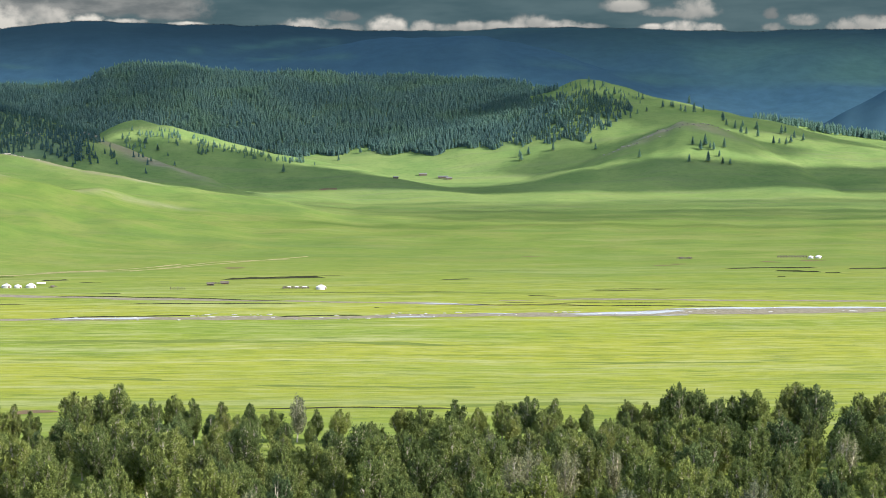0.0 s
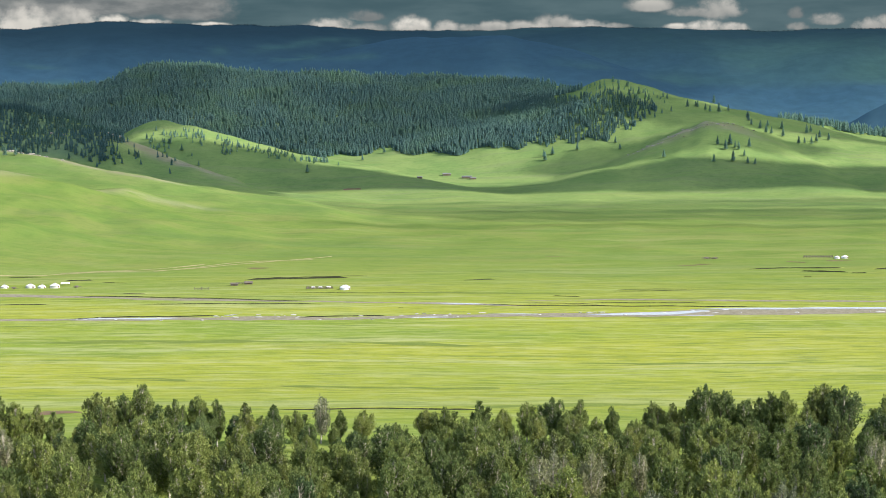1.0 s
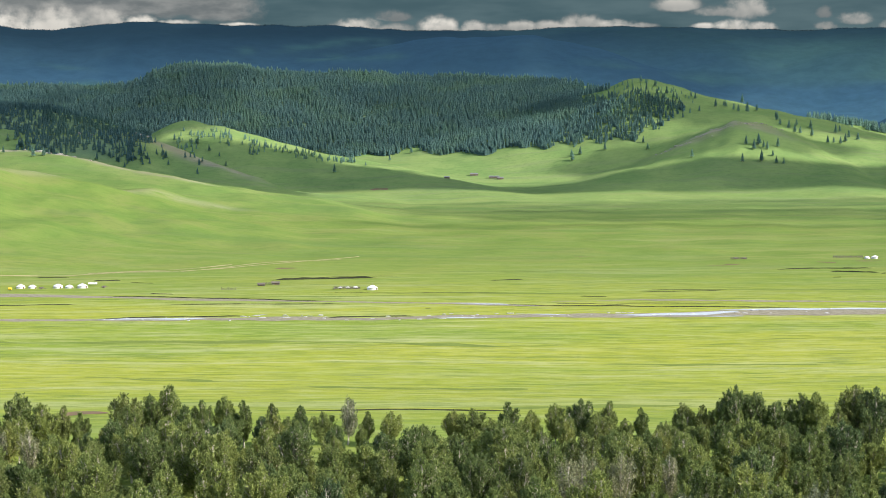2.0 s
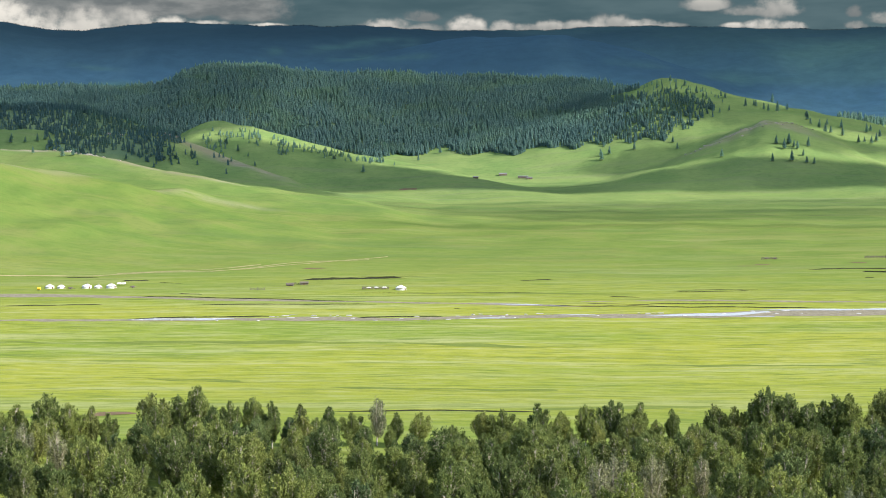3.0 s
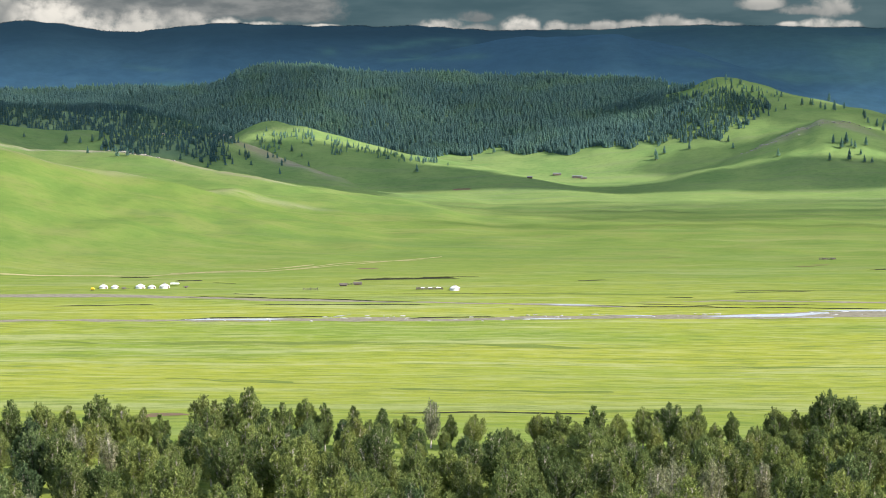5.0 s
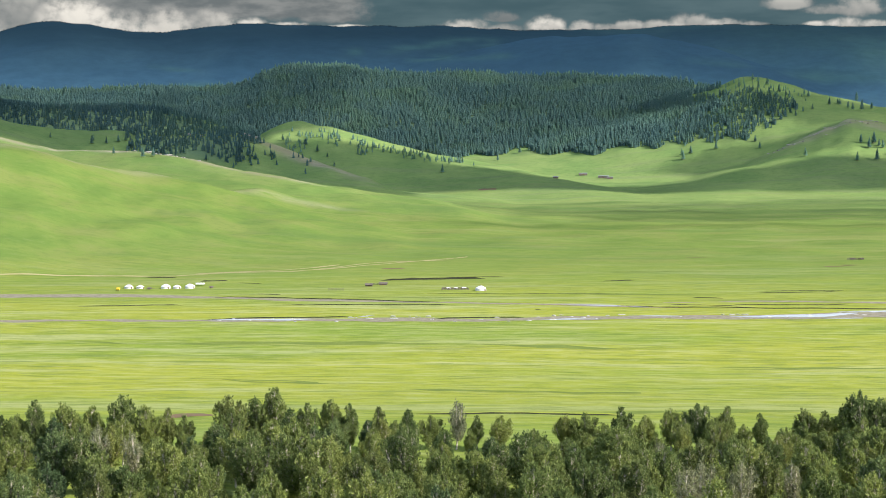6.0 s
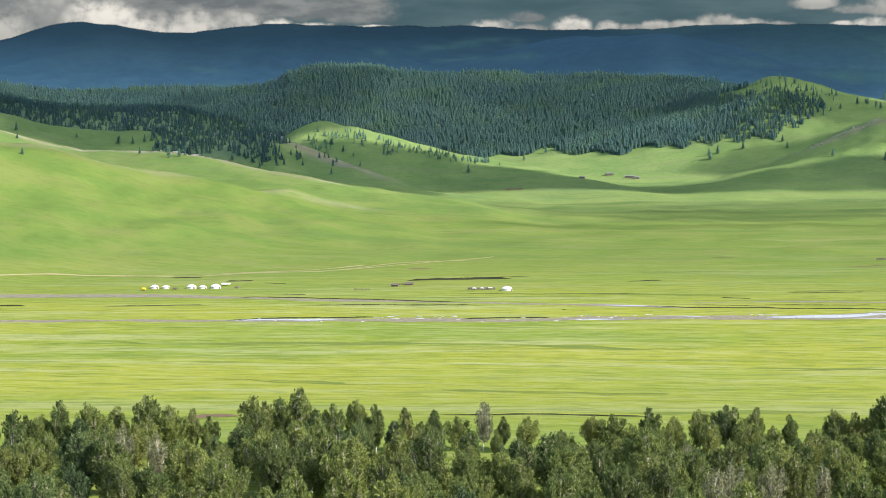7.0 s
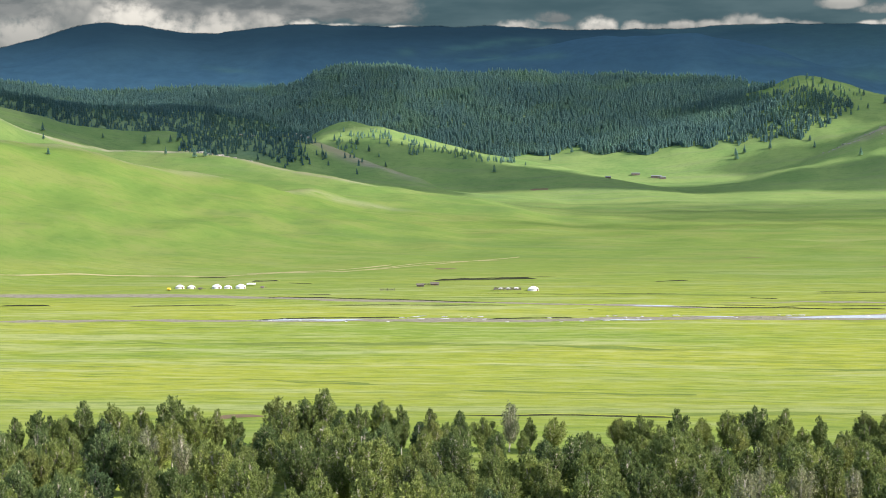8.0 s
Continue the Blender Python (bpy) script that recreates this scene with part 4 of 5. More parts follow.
def plant(kind, az, r, scale, turn):
    p = spot(az, r, -0.1)
    if not USED[kind]:
        USED[kind] = True
        TREES[kind].matrix_basis = Matrix.LocRotScale(p, Euler((0, 0, turn)), Vector((1, 1, 1)) * scale)
        return TREES[kind]
    ob = copy_thing(TREES[kind], Matrix.LocRotScale(p, Euler((0, 0, turn)), None))
    ob.scale = (scale, scale, scale)
    return ob


g = random.Random(5)
# the rim of the wood towards the meadow: azimuth and height of each tree
RIM = [
    (-21.41, 17.2), (-20.75, 15.3), (-19.74, 13.6), (-18.99, 15.7), (-18.31, 14.2), (-17.71, 18.0), (-16.85, 16.6), (-16.00, 15.3), (-15.04, 18.5), (-14.40, 15.1),
    (-13.74, 13.7), (-13.22, 11.8), (-11.80, 17.8), (-11.04, 16.4), (-10.45, 19.2), (-9.40, 15.0), (-8.69, 15.4), (-8.07, 14.5), (-7.18, 13.1), (-6.28, 12.6),
    (-5.57, 10.1), (-4.78, 14.9), (-4.12, 9.9), (-3.39, 10.8), (-1.39, 10.7), (-0.76, 11.4), (0.34, 13.7), (1.15, 10.7), (1.88, 12.4),
    (2.70, 14.1), (3.60, 14.0), (4.65, 12.0), (5.96, 12.9), (6.58, 13.0), (7.20, 15.2), (7.65, 18.8), (8.28, 17.2), (8.99, 14.7), (9.61, 17.0),
    (10.13, 17.5), (11.27, 19.6), (11.97, 19.8), (13.27, 17.3), (14.03, 17.9), (14.88, 16.3),
]
for az, tall in RIM:
    kind = g.choice((3, 7, 0, 4)) if tall < 14 else g.choice((0, 1, 3, 5, 6, 9, 11))
    plant(8 if az == -4.78 else kind, az, 556 + g.uniform(-3, 3), tall / KINDS[8 if az == -4.78 else kind][0], g.uniform(0, 6.28))
for (a0, t0), (a1, t1) in zip(RIM, RIM[1:]):
    if a1 - a0 > 0.8:
        kind, low = g.choice((0, 2, 4, 7, 10)), 0.70 if a1 - a0 > 1.2 else 0.80
        plant(kind, (a0 + a1) / 2 + g.uniform(-0.1, 0.1), 549 + g.uniform(-3, 3), low * min(t0, t1) / KINDS[kind][0], g.uniform(0, 6.28))
RIM_AZ, RIM_TALL = [p[0] for p in RIM], [p[1] for p in RIM]
# the wood in front of the rim: scattered at least a crown apart
STANDS = []
for _ in range(9000):
    a, r = g.uniform(-22.5, 16.0), math.sqrt(g.uniform(398 ** 2, 545 ** 2))
    x, y = r * math.sin(radians(a)), r * math.cos(radians(a))
    if len(STANDS) < 255 and all((x - p) ** 2 + (y - q) ** 2 > 9.6 ** 2 for p, q in STANDS):
        STANDS.append((x, y))
        kind = g.choice((0, 1, 2, 3, 4, 5, 6, 7, 8, 9, 10, 11, 0, 1, 5, 6, 9))
        tall = KINDS[kind][0] * g.uniform(0.80, 1.25)
        if r > 500:
            tall = min(tall, (0.90 if r > 525 else 1.0) * float(np.interp(a, RIM_AZ, RIM_TALL)) + g.uniform(-1.5, 0.5))
        plant(kind, a, r, tall / KINDS[kind][0], g.uniform(0, 6.28))



def build_undergrowth(count, seed):
    """Low bushes and saplings between the trees: one mesh of leaf tufts."""
    q = np.random.default_rng(seed)
    tufts = []
    for _ in range(count):
        a, r = q.uniform(-22.5, 16.0), math.sqrt(q.uniform(402 ** 2, 557 ** 2))
        base, tall, wide = np.array(spot(a, r)), q.uniform(2.5, 6.5), q.uniform(1.2, 2.6)
        for _ in range(14):
            u, b = q.uniform(0.15, 1.0), q.uniform(0, 6.28)
            out = wide * (1.1 - u) ** 0.6 * q.uniform(0.2, 1.0)
            tufts.append(spray(q, base + np.array((out * math.cos(b), out * math.sin(b), tall * u)), np.array((0.0, 0.0, 1.0)), q.uniform(0.5, 0.9), 26, 0.34))
    v = np.concatenate(tufts)
    return tagged(new("undergrowth", mesh_from("undergrowth", v, np.arange(len(v)).reshape(-1, 3), M_LEAF)), "green bushes and saplings filling the wood", "bushes", kind="stuff")


build_undergrowth(760, 61)

# ---- conifers on the hills ----


def conifer_mesh(places, seed, mat, tiers=3, sides=5):
    """Many small larches in one mesh; places: x, y, z, height."""
    g = np.random.default_rng(seed)
    n = len(places)
    p, h = places[:, :3], places[:, 3]
    verts, faces = [], []
    per = sides + 1
    for t in range(tiers):
        lo, hi = 0.08 + 0.27 * t, (0.52 + 0.25 * t if t < tiers - 1 else 1.0)
        rad = (0.24, 0.185, 0.11)[t]
        ring = np.linspace(0, 6.283, sides, endpoint=False)[None, :] + g.uniform(0, 6.283, (n, 1))
        q = h[:, None] * rad * g.uniform(0.65, 1.25, (n, sides))
        block = np.empty((n, per, 3))
        block[:, 0, :2] = p[:, :2] + g.normal(size=(n, 2)) * 0.15
        block[:, 0, 2] = p[:, 2] + h * hi
        block[:, 1:, 0] = p[:, 0:1] + q * np.cos(ring)
        block[:, 1:, 1] = p[:, 1:2] + q * np.sin(ring)
        block[:, 1:, 2] = p[:, 2:3] + h[:, None] * (lo + g.uniform(-0.05, 0.05, (n, sides)))
        off = len(verts) * n * per
        base = off + np.arange(n)[:, None] * per
        for k in range(sides):
            faces.append(np.concatenate([base, base + 1 + k, base + 1 + (k + 1) % sides], 1))
        verts.append(block.reshape(-1, 3))
    return mesh_from("conifers", np.concatenate(verts), np.concatenate(faces), mat, True)


def scatter(hill, az0, az1, s0, s1, count, seed, tall=(11, 17), keep=None):
    """Places on a hill's front slope; s runs from its foot (0) to its crest (1)."""
    g = np.random.default_rng(seed)
    az = g.uniform(az0, az1, count)
    s = g.uniform(s0, s1, count)
    if keep is not None:
        ok = keep(az, s)
        az, s = az[ok], s[ok]
    zc, rc = crest(hill, az)
    r = rc - HILLS[hill][1] * (1 - s)
    x, y = r * np.sin(np.radians(az)), r * np.cos(np.radians(az))
    return np.stack([x, y, land(x, y) - 0.3, g.uniform(*tall, len(x))], -1)


def woods(name, label, places, seed, mat=M_NEEDLE):
    return tagged(new(name, conifer_mesh(places, seed, mat)), label, "woods", kind="stuff")


woods("conifer_wood", "dense dark larch wood covering the long ridge",
      scatter("woods", -25, 2.7, 0.05, 1.04, 46000, 21, tall=(7, 13), keep=lambda a, s: (s > 0.10 + 0.025 * np.sin(a * 1.7) + 0.025 * np.sin(a * 4.1) + 0.24 * np.clip(a - 0.8, 0, 3)) & (s < 1.05 - 0.16 * np.clip((a - 1.5) / 0.8, 0, 1))), 1)
thin_out = np.random.default_rng(52)
woods("conifer_wood", "tall larches rising from the crest of the ridge wood", scatter("woods", -25, 2.6, 0.90, 1.03, 700, 54, tall=(13, 18)), 8)
woods("conifer_wood", "larch wood on the shaded side of a grassy hill", scatter(
    "rhill", 0.9, 6.0, 0.3, 0.98, 4600, 22, tall=(6.5, 11), keep=lambda a, s: (s < 0.74 + 0.20 * np.clip(a - 1.4, 0, 1) - 0.19 * np.clip((a - 2.6) / 1.2, 0, 1) + 0.02 * np.sin(a * 9)) & (s > 0.37 + 0.02 * np.sin(a * 7) + 0.14 * np.clip(a - 4.4, 0, 2)) & (thin_out.uniform(size=len(a)) > 0.08 + 0.5 * np.clip((a - 3.2) / 2.6, 0, 1) + 0.5 * np.clip((s - 0.64) / 0.15, 0, 1) * np.clip((a - 2.2) / 1.0, 0, 1))), 2)
woods("conifer_wood", "small larches standing apart on a grassy dome", scatter("rhill", 3.3, 6.3, 0.60, 0.93, 60, 57, tall=(5, 8.5)), 9)
woods("conifer_wood", "scattered larches where the ridge wood thins out", scatter("woods", 1.6, 3.6, 0.70, 1.03, 260, 53, tall=(8, 13)), 7)
woods("conifer_wood", "dark larches over the lower western hills", np.concatenate([
    scatter("backwood", -24, -11, 0.50, 1.0, 2000, 23, tall=(7.5, 12)), scatter("rocky", -15.2, -11.0, 0.52, 0.99, 520, 24, tall=(6, 10), keep=lambda a, s: s > 0.60 + 0.1 * np.sin(a * 2.3)), scatter("rocky", -11.2, -9.4, 0.60, 0.95, 16, 27, tall=(6, 9))]), 3)
woods("conifer_wood", "larches scattered along a sunlit spur", scatter("glade", -10.2, -4.6, 0.45, 0.93, 330, 25, tall=(5, 9), keep=lambda a, s: (s < 0.80 + 0.025 * (a + 10)) & (s > 0.50 + 0.05 * (a + 10) - 0.06 * np.sin(a * 3))), 4)
woods("conifer_wood", "line of dark larches behind a grassy crest", scatter("behind", 9.8, 16, 0.75, 1.05, 420, 28, tall=(12, 18)), 6)
p = scatter("far", -24, 17, 0.985, 1.02, 4500, 26, tall=(2.0, 3.6))
p[:, 2] = land(p[:, 0], p[:, 1], FAR) - 0.3
woods("far_conifer_wood", "tiny dark conifers along the far mountain crest", p, 5, M_FAR_NEEDLE)


def build_larch(seed, height):
    """A lone larch with a bare lower stem and ragged drooping branches."""
    g = np.random.default_rng(seed)
    tree = thing("larch", "lone dark green larch on a grassy slope", "tree", group="lone larches")
    verts, faces = [], []
    tube(verts, faces, [(0, 0, 0), (0.05, 0, height * 0.5), (0, 0, height * 0.97)], [0.22, 0.13, 0.03], 5)
    part("trunk", mesh_from("trunk", verts, faces, M_BARK), M_BARK, tree)
    v, f = [], []
    levels = 13
    for k in range(levels):
        q = k / (levels - 1)
        z, reach = height * (0.14 + 0.82 * q), height * 0.23 * (1 - q) ** 0.75 + 0.25
        for j in range(7):
            a = 6.283 * j / 7 + k * 0.7 + g.uniform(-0.3, 0.3)
            w, l = 0.42, reach * g.uniform(0.65, 1.2)
            b = len(v)
            v += [(0, 0, z + 0.10 * height), (l * math.cos(a - w), l * math.sin(a - w), z - 0.02 * height), (l * 1.15 * math.cos(a), l * 1.15 * math.sin(a), z - 0.05 * height * g.uniform(0, 1)), (l * math.cos(a + w), l * math.sin(a + w), z - 0.02 * height)]
            f += [(b, b + 1, b + 2), (b, b + 2, b + 3)]
    part("crown", mesh_from("crown", v, f, M_NEEDLE), M_NEEDLE, tree)
    return tree


LARCH = [build_larch(200 + k, h) for k, h in enumerate((12.0, 13.5, 10.5, 14.5))]
LARCH_USED = [False] * 4


def plant_larch(az, r, scale):
    k = g.randrange(4)
    m = Matrix.LocRotScale(spot(az, r, -0.2), Euler((0, 0, g.uniform(0, 6.28))), None)
    ob = LARCH[k] if not LARCH_USED[k] else copy_thing(LARCH[k], m)
    LARCH_USED[k] = True
    ob.matrix_basis = m
    ob.scale = (scale, scale, scale)


g = random.Random(9)
ON_HILL = [
    (4.68, 2589), (4.82, 2561), (3.46, 2563), (2.43, 2537), (6.22, 2405), (6.95, 2742), (7.21, 2759), (7.27, 2753), (7.52, 2739), (7.66, 2724), (7.94, 2731), (7.78, 2837),
    (8.24, 2776), (8.87, 2690), (8.83, 2731), (8.96, 2664), (9.24, 2661), (9.23, 2640), (9.42, 2611), (9.59, 2622), (9.47, 2666), (9.95, 2619), (9.91, 2666), (10.68, 2656),
    (10.80, 2685), (10.44, 2584), (10.62, 2601), (10.83, 2600), (10.98, 2613), (11.08, 2643), (11.36, 2636), (6.31, 2781), (8.30, 2441), (8.16, 2427), (8.46, 2433), (8.57, 2426),
    (8.90, 2445), (8.75, 2407), (8.40, 2385), (8.86, 2382), (9.09, 2381), (7.80, 2376), (7.91, 2442),
]
ON_TOP = [(4.16, 2809), (4.35, 2801), (4.60, 2785), (4.77, 2796), (5.09, 2774), (5.41, 2788), (5.62, 2775), (5.81, 2749), (5.86, 2710), (5.73, 2765), (6.44, 2708), (5.04, 2827), (4.59, 2839)]
ON_SPURS = [
    (-15.55, 1948), (-15.13, 1971), (-14.71, 1954), (-14.65, 1919), (-14.33, 1923), (-14.16, 1931), (-12.70, 2204), (-19.28, 1971), (-19.33, 2291), (-19.09, 1577), (-17.50, 2302),
    (-16.24, 2281), (-16.20, 2295), (-15.79, 2281), (-15.42, 2286), (-15.19, 2289), (-14.98, 2260), (-11.76, 2197), (-11.34, 2187), (-10.54, 2210), (-10.66, 2212), (-10.28, 2561),
    (-9.55, 2529), (-9.40, 2222), (-9.19, 2502), (-8.87, 2484), (-8.66, 2454), (-7.83, 2531), (-5.21, 2415), (-4.57, 2502), (-4.21, 2468),
]
IN_VALLEY = [(-3.44, 2644), (-2.74, 2694), (-1.73, 2689), (-1.64, 2679), (-1.18, 2694), (-0.72, 2686), (-0.26, 2673), (-0.17, 2685), (0.66, 2641), (1.02, 2676), (1.76, 2642), (2.39, 2557), (2.67, 2561), (-4.99, 2470), (-5.13, 2494)]
for places, lo, hi in ((ON_HILL, 0.75, 1.2), (ON_TOP, 0.65, 0.95), (ON_SPURS, 0.5, 0.85), (IN_VALLEY, 0.65, 1.1)):
    for az, r in places:
        plant_larch(az, r, g.uniform(lo, hi))

# ---- pale rocks on the crests ----
gr = np.random.default_rng(31)
KNOLL_ROCKS = tuple((a, 2486 + 22 * (a - 5.2) - 12 * max(0.0, a - 7.6) ** 2 + q, w) for a, q, w in zip(np.linspace(5.1, 9.0, 26), gr.uniform(-14, 14, 26), gr.uniform(0.8, 2.2, 26)))
for az, r, size in ((-14.46, 1957, 3), (-14.16, 1952, 2.4), (-13.85, 1945, 3.0), (-13.65, 1940, 2.0), (-11.50, 2298, 4.0), (-11.30, 2291, 5.0), (-11.10, 2290, 3.0), (-12.84, 2308, 3.0), (-13.24, 2312, 3.0), (6.15, 2490, 1.2), (6.6, 2512, 1.5), (6.85, 2490, 1.0), (7.25, 2528, 1.4), (7.5, 2505, 1.0), (8.1, 2534, 1.3), (-14.9, 1968, 1.8), (-13.4, 1934, 1.8), (-12.9, 1922, 1.5)) + KNOLL_ROCKS:
    ob = part("rock", blob(gr, size, 0.6, 0.6), M_ROCK)
    ob.location = spot(az, r)
    ob.scale = (gr.uniform(1, 1.8), 1, 0.8)
    tagged(ob, "pale weathered rock outcrop on a grassy crest", "rock", "crest rocks")

# ---- gers ----


def box(bm, x0, x1, y0, y1, z0, z1):
    c, d = ((x0 + x1) / 2, (y0 + y1) / 2, (z0 + z1) / 2), (x1 - x0, y1 - y0, z1 - z0)
    bmesh.ops.create_cube(bm, size=1.0, matrix=Matrix.LocRotScale(c, None, d))


def boxed(name, dims, mat, parent, label=""):
    bm = bmesh.new()
    box(bm, *dims)
    return part(name, bm, mat, parent, label)


def build_ger(az, r, turn=0.0, size=1.0, label="round white felt ger standing on the open steppe"):
    ger = thing("ger", label, "tent", Matrix.LocRotScale(spot(az, r), Euler((0, 0, turn)), None), "gers of the camps")
    bm = bmesh.new()
    bmesh.ops.create_cone(bm, cap_ends=True, segments=28, radius1=2.9 * size, radius2=2.8 * size, depth=1.3 * size, matrix=Matrix.Translation((0, 0, 0.65 * size)))
    part("wall", bm, M_FELT, ger)
    verts, faces = [], []
    tube(verts, faces, [(0, 0, z * size) for z in (1.22, 1.32, 1.72, 2.12, 2.42, 2.55)], [q * size for q in (2.98, 2.88, 2.15, 1.4, 0.8, 0.5)], 28)
    part("roof", mesh_from("roof", verts, faces, M_FELT, True), M_FELT, ger)
    verts, faces = [], []
    tube(verts, faces, [(0, 0, z * size) for z in (2.48, 2.66, 2.70)], [q * size for q in (0.62, 0.55, 0.05)], 16)
    part("crown_ring", mesh_from("crown_ring", verts, faces, M_WOOD), M_WOOD, ger, "wooden smoke-hole ring")
    for z in (0.45, 1.0):
        verts, faces = [], []
        tube(verts, faces, [(0, 0, z * size - 0.06), (0, 0, z * size + 0.06)], [2.93 * size] * 2, 28)
        part("band", mesh_from("band", verts, faces, M_WOOD), M_WOOD, ger, "dark rope band")
    boxed("door", (-0.45, 0.45, -2.98 * size, -2.78 * size, 0.0, 1.22 * size), M_DOOR, ger, "painted wooden door")
    bm = bmesh.new()
    bmesh.ops.create_cone(bm, cap_ends=True, segments=8, radius1=0.08, radius2=0.08, depth=0.9, matrix=Matrix.Translation((0.2, 0, 2.9 * size)))
    part("stovepipe", bm, M_ROOF, ger)
    return ger


for az, r, turn, size in ((-15.06, 1097, 0.9, 0.92), (-14.71, 1096, 1.2, 0.80), (-13.92, 1093, 0.8, 1.0), (-13.57, 1091, 1.0, 0.80), (-13.17, 1090, 1.1, 1.05), (-4.00, 1053, 1.0, 1.08), (11.66, 1306, 1.2, 0.72), (11.90, 1307, 0.9, 0.86)):
    build_ger(az, r, turn, size)


def build_fence(az, r, length, panels, turn, label, tall=1.3):
    """A run of rail fence."""
    fence = thing("fence", label, "fence", Matrix.LocRotScale(spot(az, r), Euler((0, 0, turn)), None))
    step = length / panels
    for k in range(panels + 1):
        boxed("post", (k * step - 0.1, k * step + 0.1, -0.1, 0.1, -0.2, tall), M_WOOD, fence)
    for z in (0.35, 0.75, 1.1):
        boxed("rail", (0, length, -0.05, 0.05, z, z + 0.14), M_WOOD, fence)
    return fence


def build_shed(name, az, r, length, depth, tall, turn, label):
    """A low shed with a shallow pitched roof, door and posts."""
    shed = thing(name, label, "shed", Matrix.LocRotScale(spot(az, r), Euler((0, 0, turn)), None))
    boxed("wall", (-length / 2, length / 2, -depth / 2, depth / 2, -0.3, tall), M_WOOD, shed)
    h, o = length / 2 + 0.3, depth / 2 + 0.35
    v = [(-h, -o, tall - 0.1), (h, -o, tall - 0.1), (h, 0, tall + 0.8), (-h, 0, tall + 0.8), (-h, o, tall - 0.1), (h, o, tall - 0.1), (-h, -o, tall + 0.05), (h, -o, tall + 0.05), (h, 0, tall + 0.95), (-h, 0, tall + 0.95), (-h, o, tall + 0.05), (h, o, tall + 0.05)]
    f = [(0, 1, 2, 3), (3, 2, 5, 4), (6, 9, 8, 7), (9, 10, 11, 8), (0, 6, 7, 1), (4, 5, 11, 10), (1, 7, 8, 2), (2, 8, 11, 5), (0, 3, 9, 6), (3, 4, 10, 9)]
    cover = M_ROOF if length > 6 else M_WOOD
    part("roof", mesh_from("roof", v, f, cover), cover, shed, "grey sheet-metal roof" if length > 6 else "")
    boxed("door", (-0.6, 0.6, -depth / 2 - 0.06, -depth / 2 + 0.02, 0, tall * 0.8), M_DOOR, shed)
    return shed


build_shed("herders_shed", -0.73, 2508, 11, 6, 2.4, 0.1, "low grey-roofed shed at the head of the valley")
build_shed("herders_shed", -0.08, 2484, 14, 6, 2.4, -0.05, "long low timber shed with grey roof")
build_shed("herders_shed", 0.12, 2475, 8, 5, 2.2, 0.1, "small timber shed beside a longer one")
build_shed("herders_shed", -1.60, 2380, 7, 5, 2.0, 0.0, "small timber shed standing alone")
build_shed("pen_shelter", -7.54, 1084, 4.2, 2, 0.9, 0.0, "low weathered timber shelter on the steppe")
build_shed("pen_shelter", -7.09, 1091, 4.8, 2, 1.0, 0.1, "low weathered timber shelter on the steppe")
build_fence(-8.81, 1060, 8.5, 2, 0.0, "short weathered timber rail fence", 1.8)
build_fence(-7.49, 1092, 8.0, 4, 0.0, "low weathered timber rail fence")
build_fence(-5.23, 1056, 15.5, 8, 0.02, "weathered timber rail fence of a stock pen")
build_fence(-5.23, 1062, 15.5, 8, -0.03, "weathered timber rail fence of a stock pen")
build_fence(-5.23, 1056, 6.2, 3, 1.45, "weathered timber rail fence of a stock pen")
build_fence(10.63, 1304, 21.0, 10, 0.0, "long low weathered timber pen fence")
build_fence(10.63, 1310, 21.0, 10, 0.0, "long low weathered timber pen fence")
build_fence(7.45, 1280, 11.0, 6, 0.0, "weathered timber rail fence of a stock pen")
build_fence(7.45, 1285, 11.0, 6, 0.0, "weathered timber rail fence of a stock pen")


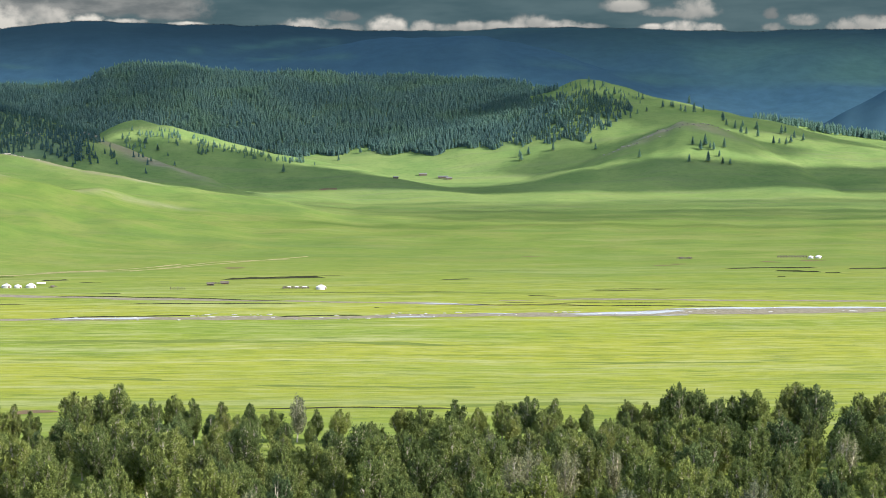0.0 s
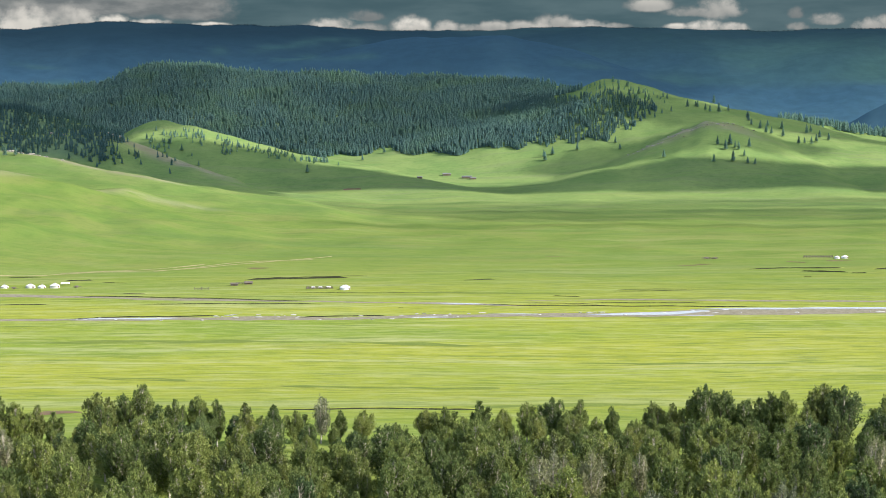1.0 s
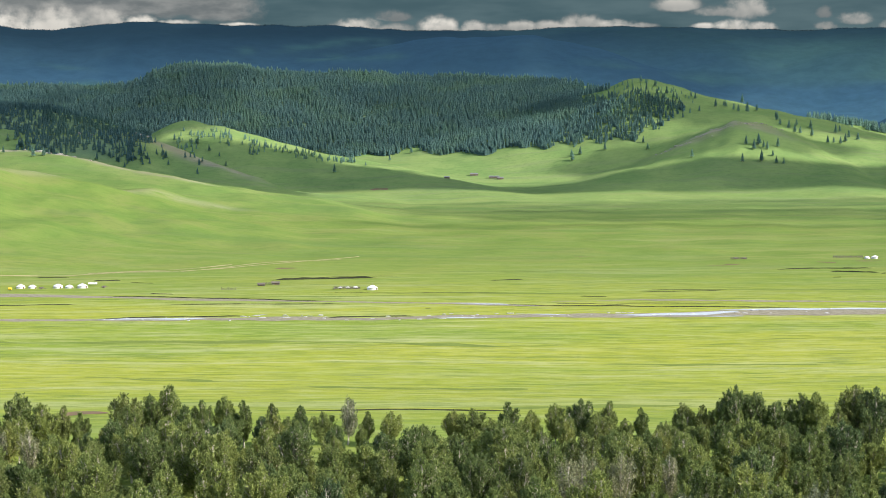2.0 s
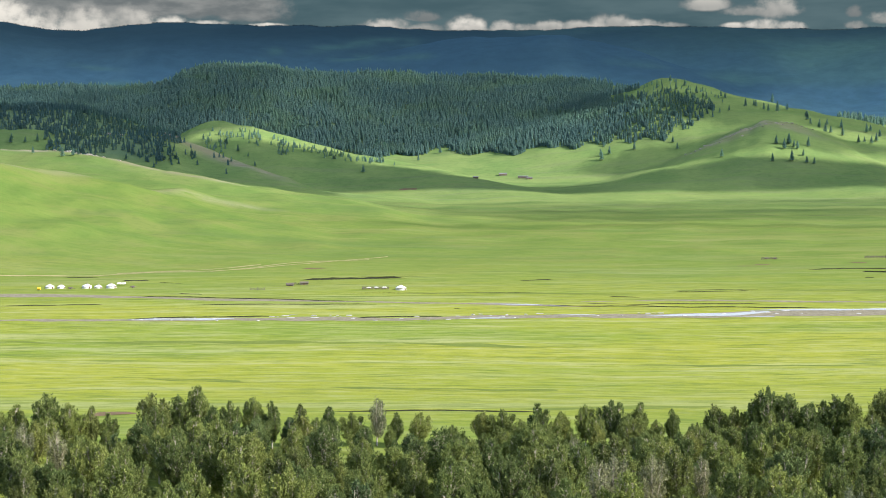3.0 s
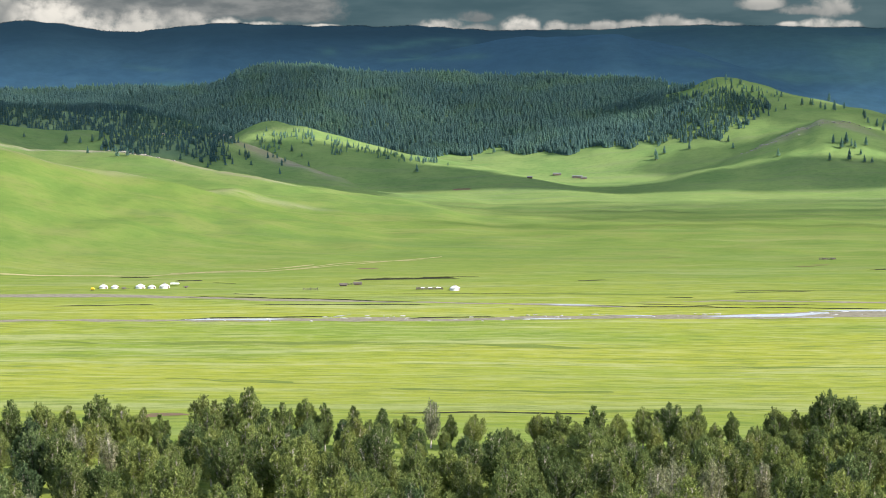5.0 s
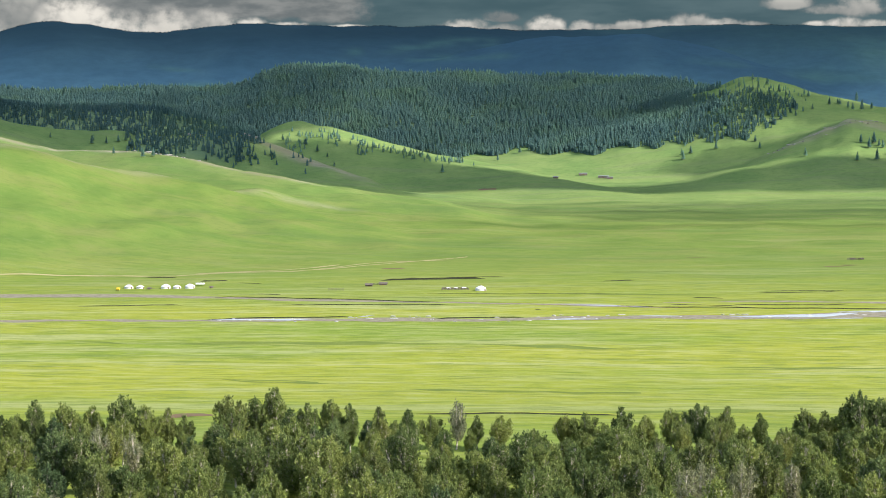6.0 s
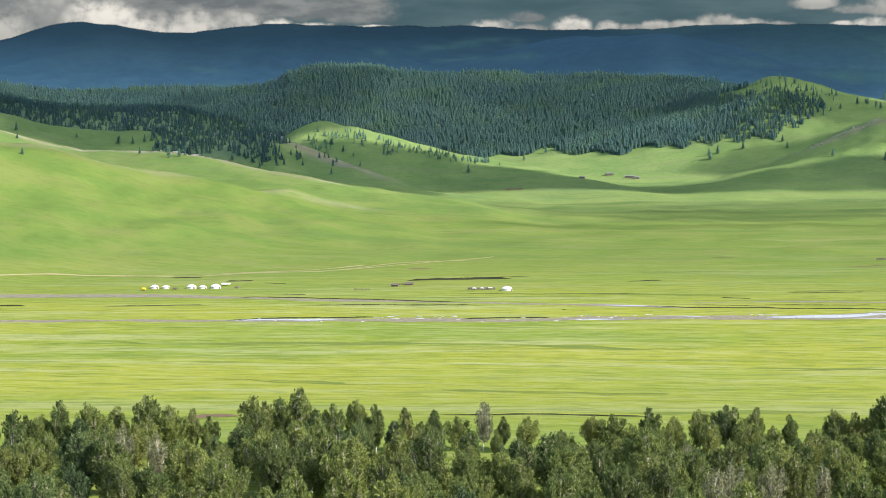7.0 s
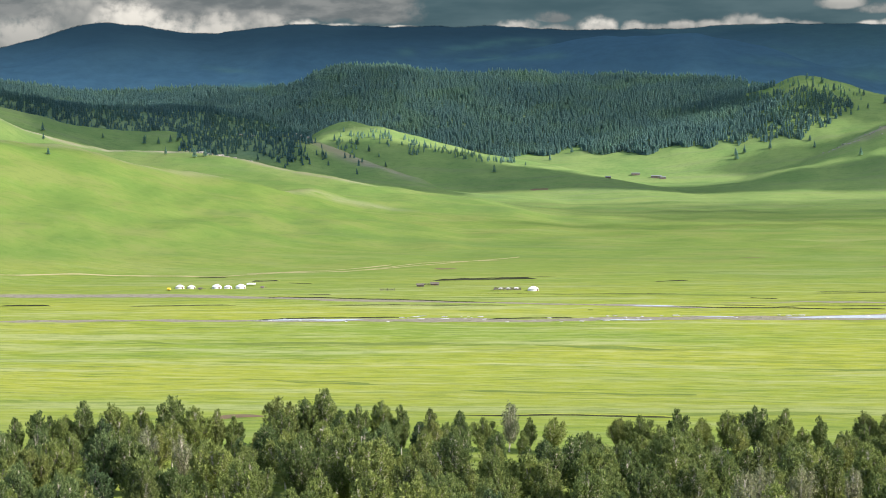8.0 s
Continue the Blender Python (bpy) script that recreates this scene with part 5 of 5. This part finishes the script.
def build_cart(az, r, turn, mat, label):
    """A two-wheeled cart with a loaded bed and shafts."""
    cart = thing("cart", label, "cart", Matrix.LocRotScale(spot(az, r), Euler((0, 0, turn)), None))
    boxed("bed", (-1.6, 1.6, -0.8, 0.8, 0.55, 0.75), M_WOOD, cart)
    g = np.random.default_rng(int(abs(az) * 100))
    bm = blob(g, 1.0, 0.5, 0.3)
    load = part("load", bm, mat, cart)
    load.location, load.scale = (0, 0, 0.85), (1.5, 0.8, 0.9)
    for y in (-0.9, 0.9):
        bm = bmesh.new()
        bmesh.ops.create_cone(bm, cap_ends=True, segments=16, radius1=0.5, radius2=0.5, depth=0.12, matrix=Matrix.Translation((0, y, 0.5)) @ Matrix.Rotation(radians(90), 4, "X"))
        part("wheel", bm, M_WOOD, cart)
    for y in (-0.5, 0.5):
        boxed("shaft", (1.6, 3.2, y - 0.05, y + 0.05, 0.4, 0.5), M_WOOD, cart)
    return cart


build_cart(-14.43, 1088, 0.1, M_WOOD, "wooden cart loaded with a dark heap")
build_cart(-12.50, 1088, 0.6, M_WOOD, "small dark wooden cart in the grass")
for az, r, turn in ((-5.03, 1059, 0.3), (-4.78, 1059, 0.0), (-4.53, 1060, 0.5), (7.60, 1283, 0.2), (7.86, 1282, 0.5)):
    build_cart(az, r, turn, M_WOOD if r > 1200 else M_FELT, "wooden cart standing inside a stock pen")


def build_barrel(az, r):
    barrel = thing("water_tank", "small yellow water tank beside the gers", "tank", Matrix.Translation(spot(az, r)))
    bm = bmesh.new()
    bmesh.ops.create_cone(bm, cap_ends=True, segments=18, radius1=0.8, radius2=0.8, depth=2.0, matrix=Matrix.Translation((0, 0, 1.0)) @ Matrix.Rotation(radians(90), 4, "Y"))
    bmesh.ops.bevel(bm, geom=[e for e in bm.edges if len(e.link_faces) == 2 and e.calc_face_angle(0) > 1.0], offset=0.15, segments=2, affect="EDGES")
    part("drum", bm, M_YELLOW, barrel)
    for x in (-0.6, 0.6):
        boxed("foot", (x - 0.1, x + 0.1, -0.6, 0.6, -0.05, 0.35), M_WOOD, barrel)
    return barrel


build_barrel(-15.39, 1085)
van = thing("canvas_shelter", "low white canvas shelter beside the gers", "shelter", Matrix.Translation(spot(-12.85, 1106)))
for x in (-2.3, 2.3):
    for y in (-1.0, 1.0):
        boxed("post", (x - 0.06, x + 0.06, y - 0.06, y + 0.06, -0.2, 1.5), M_WOOD, van)
boxed("awning", (-2.5, 2.5, -1.2, 1.2, 0.75, 1.55), M_FELT, van, "white canvas")
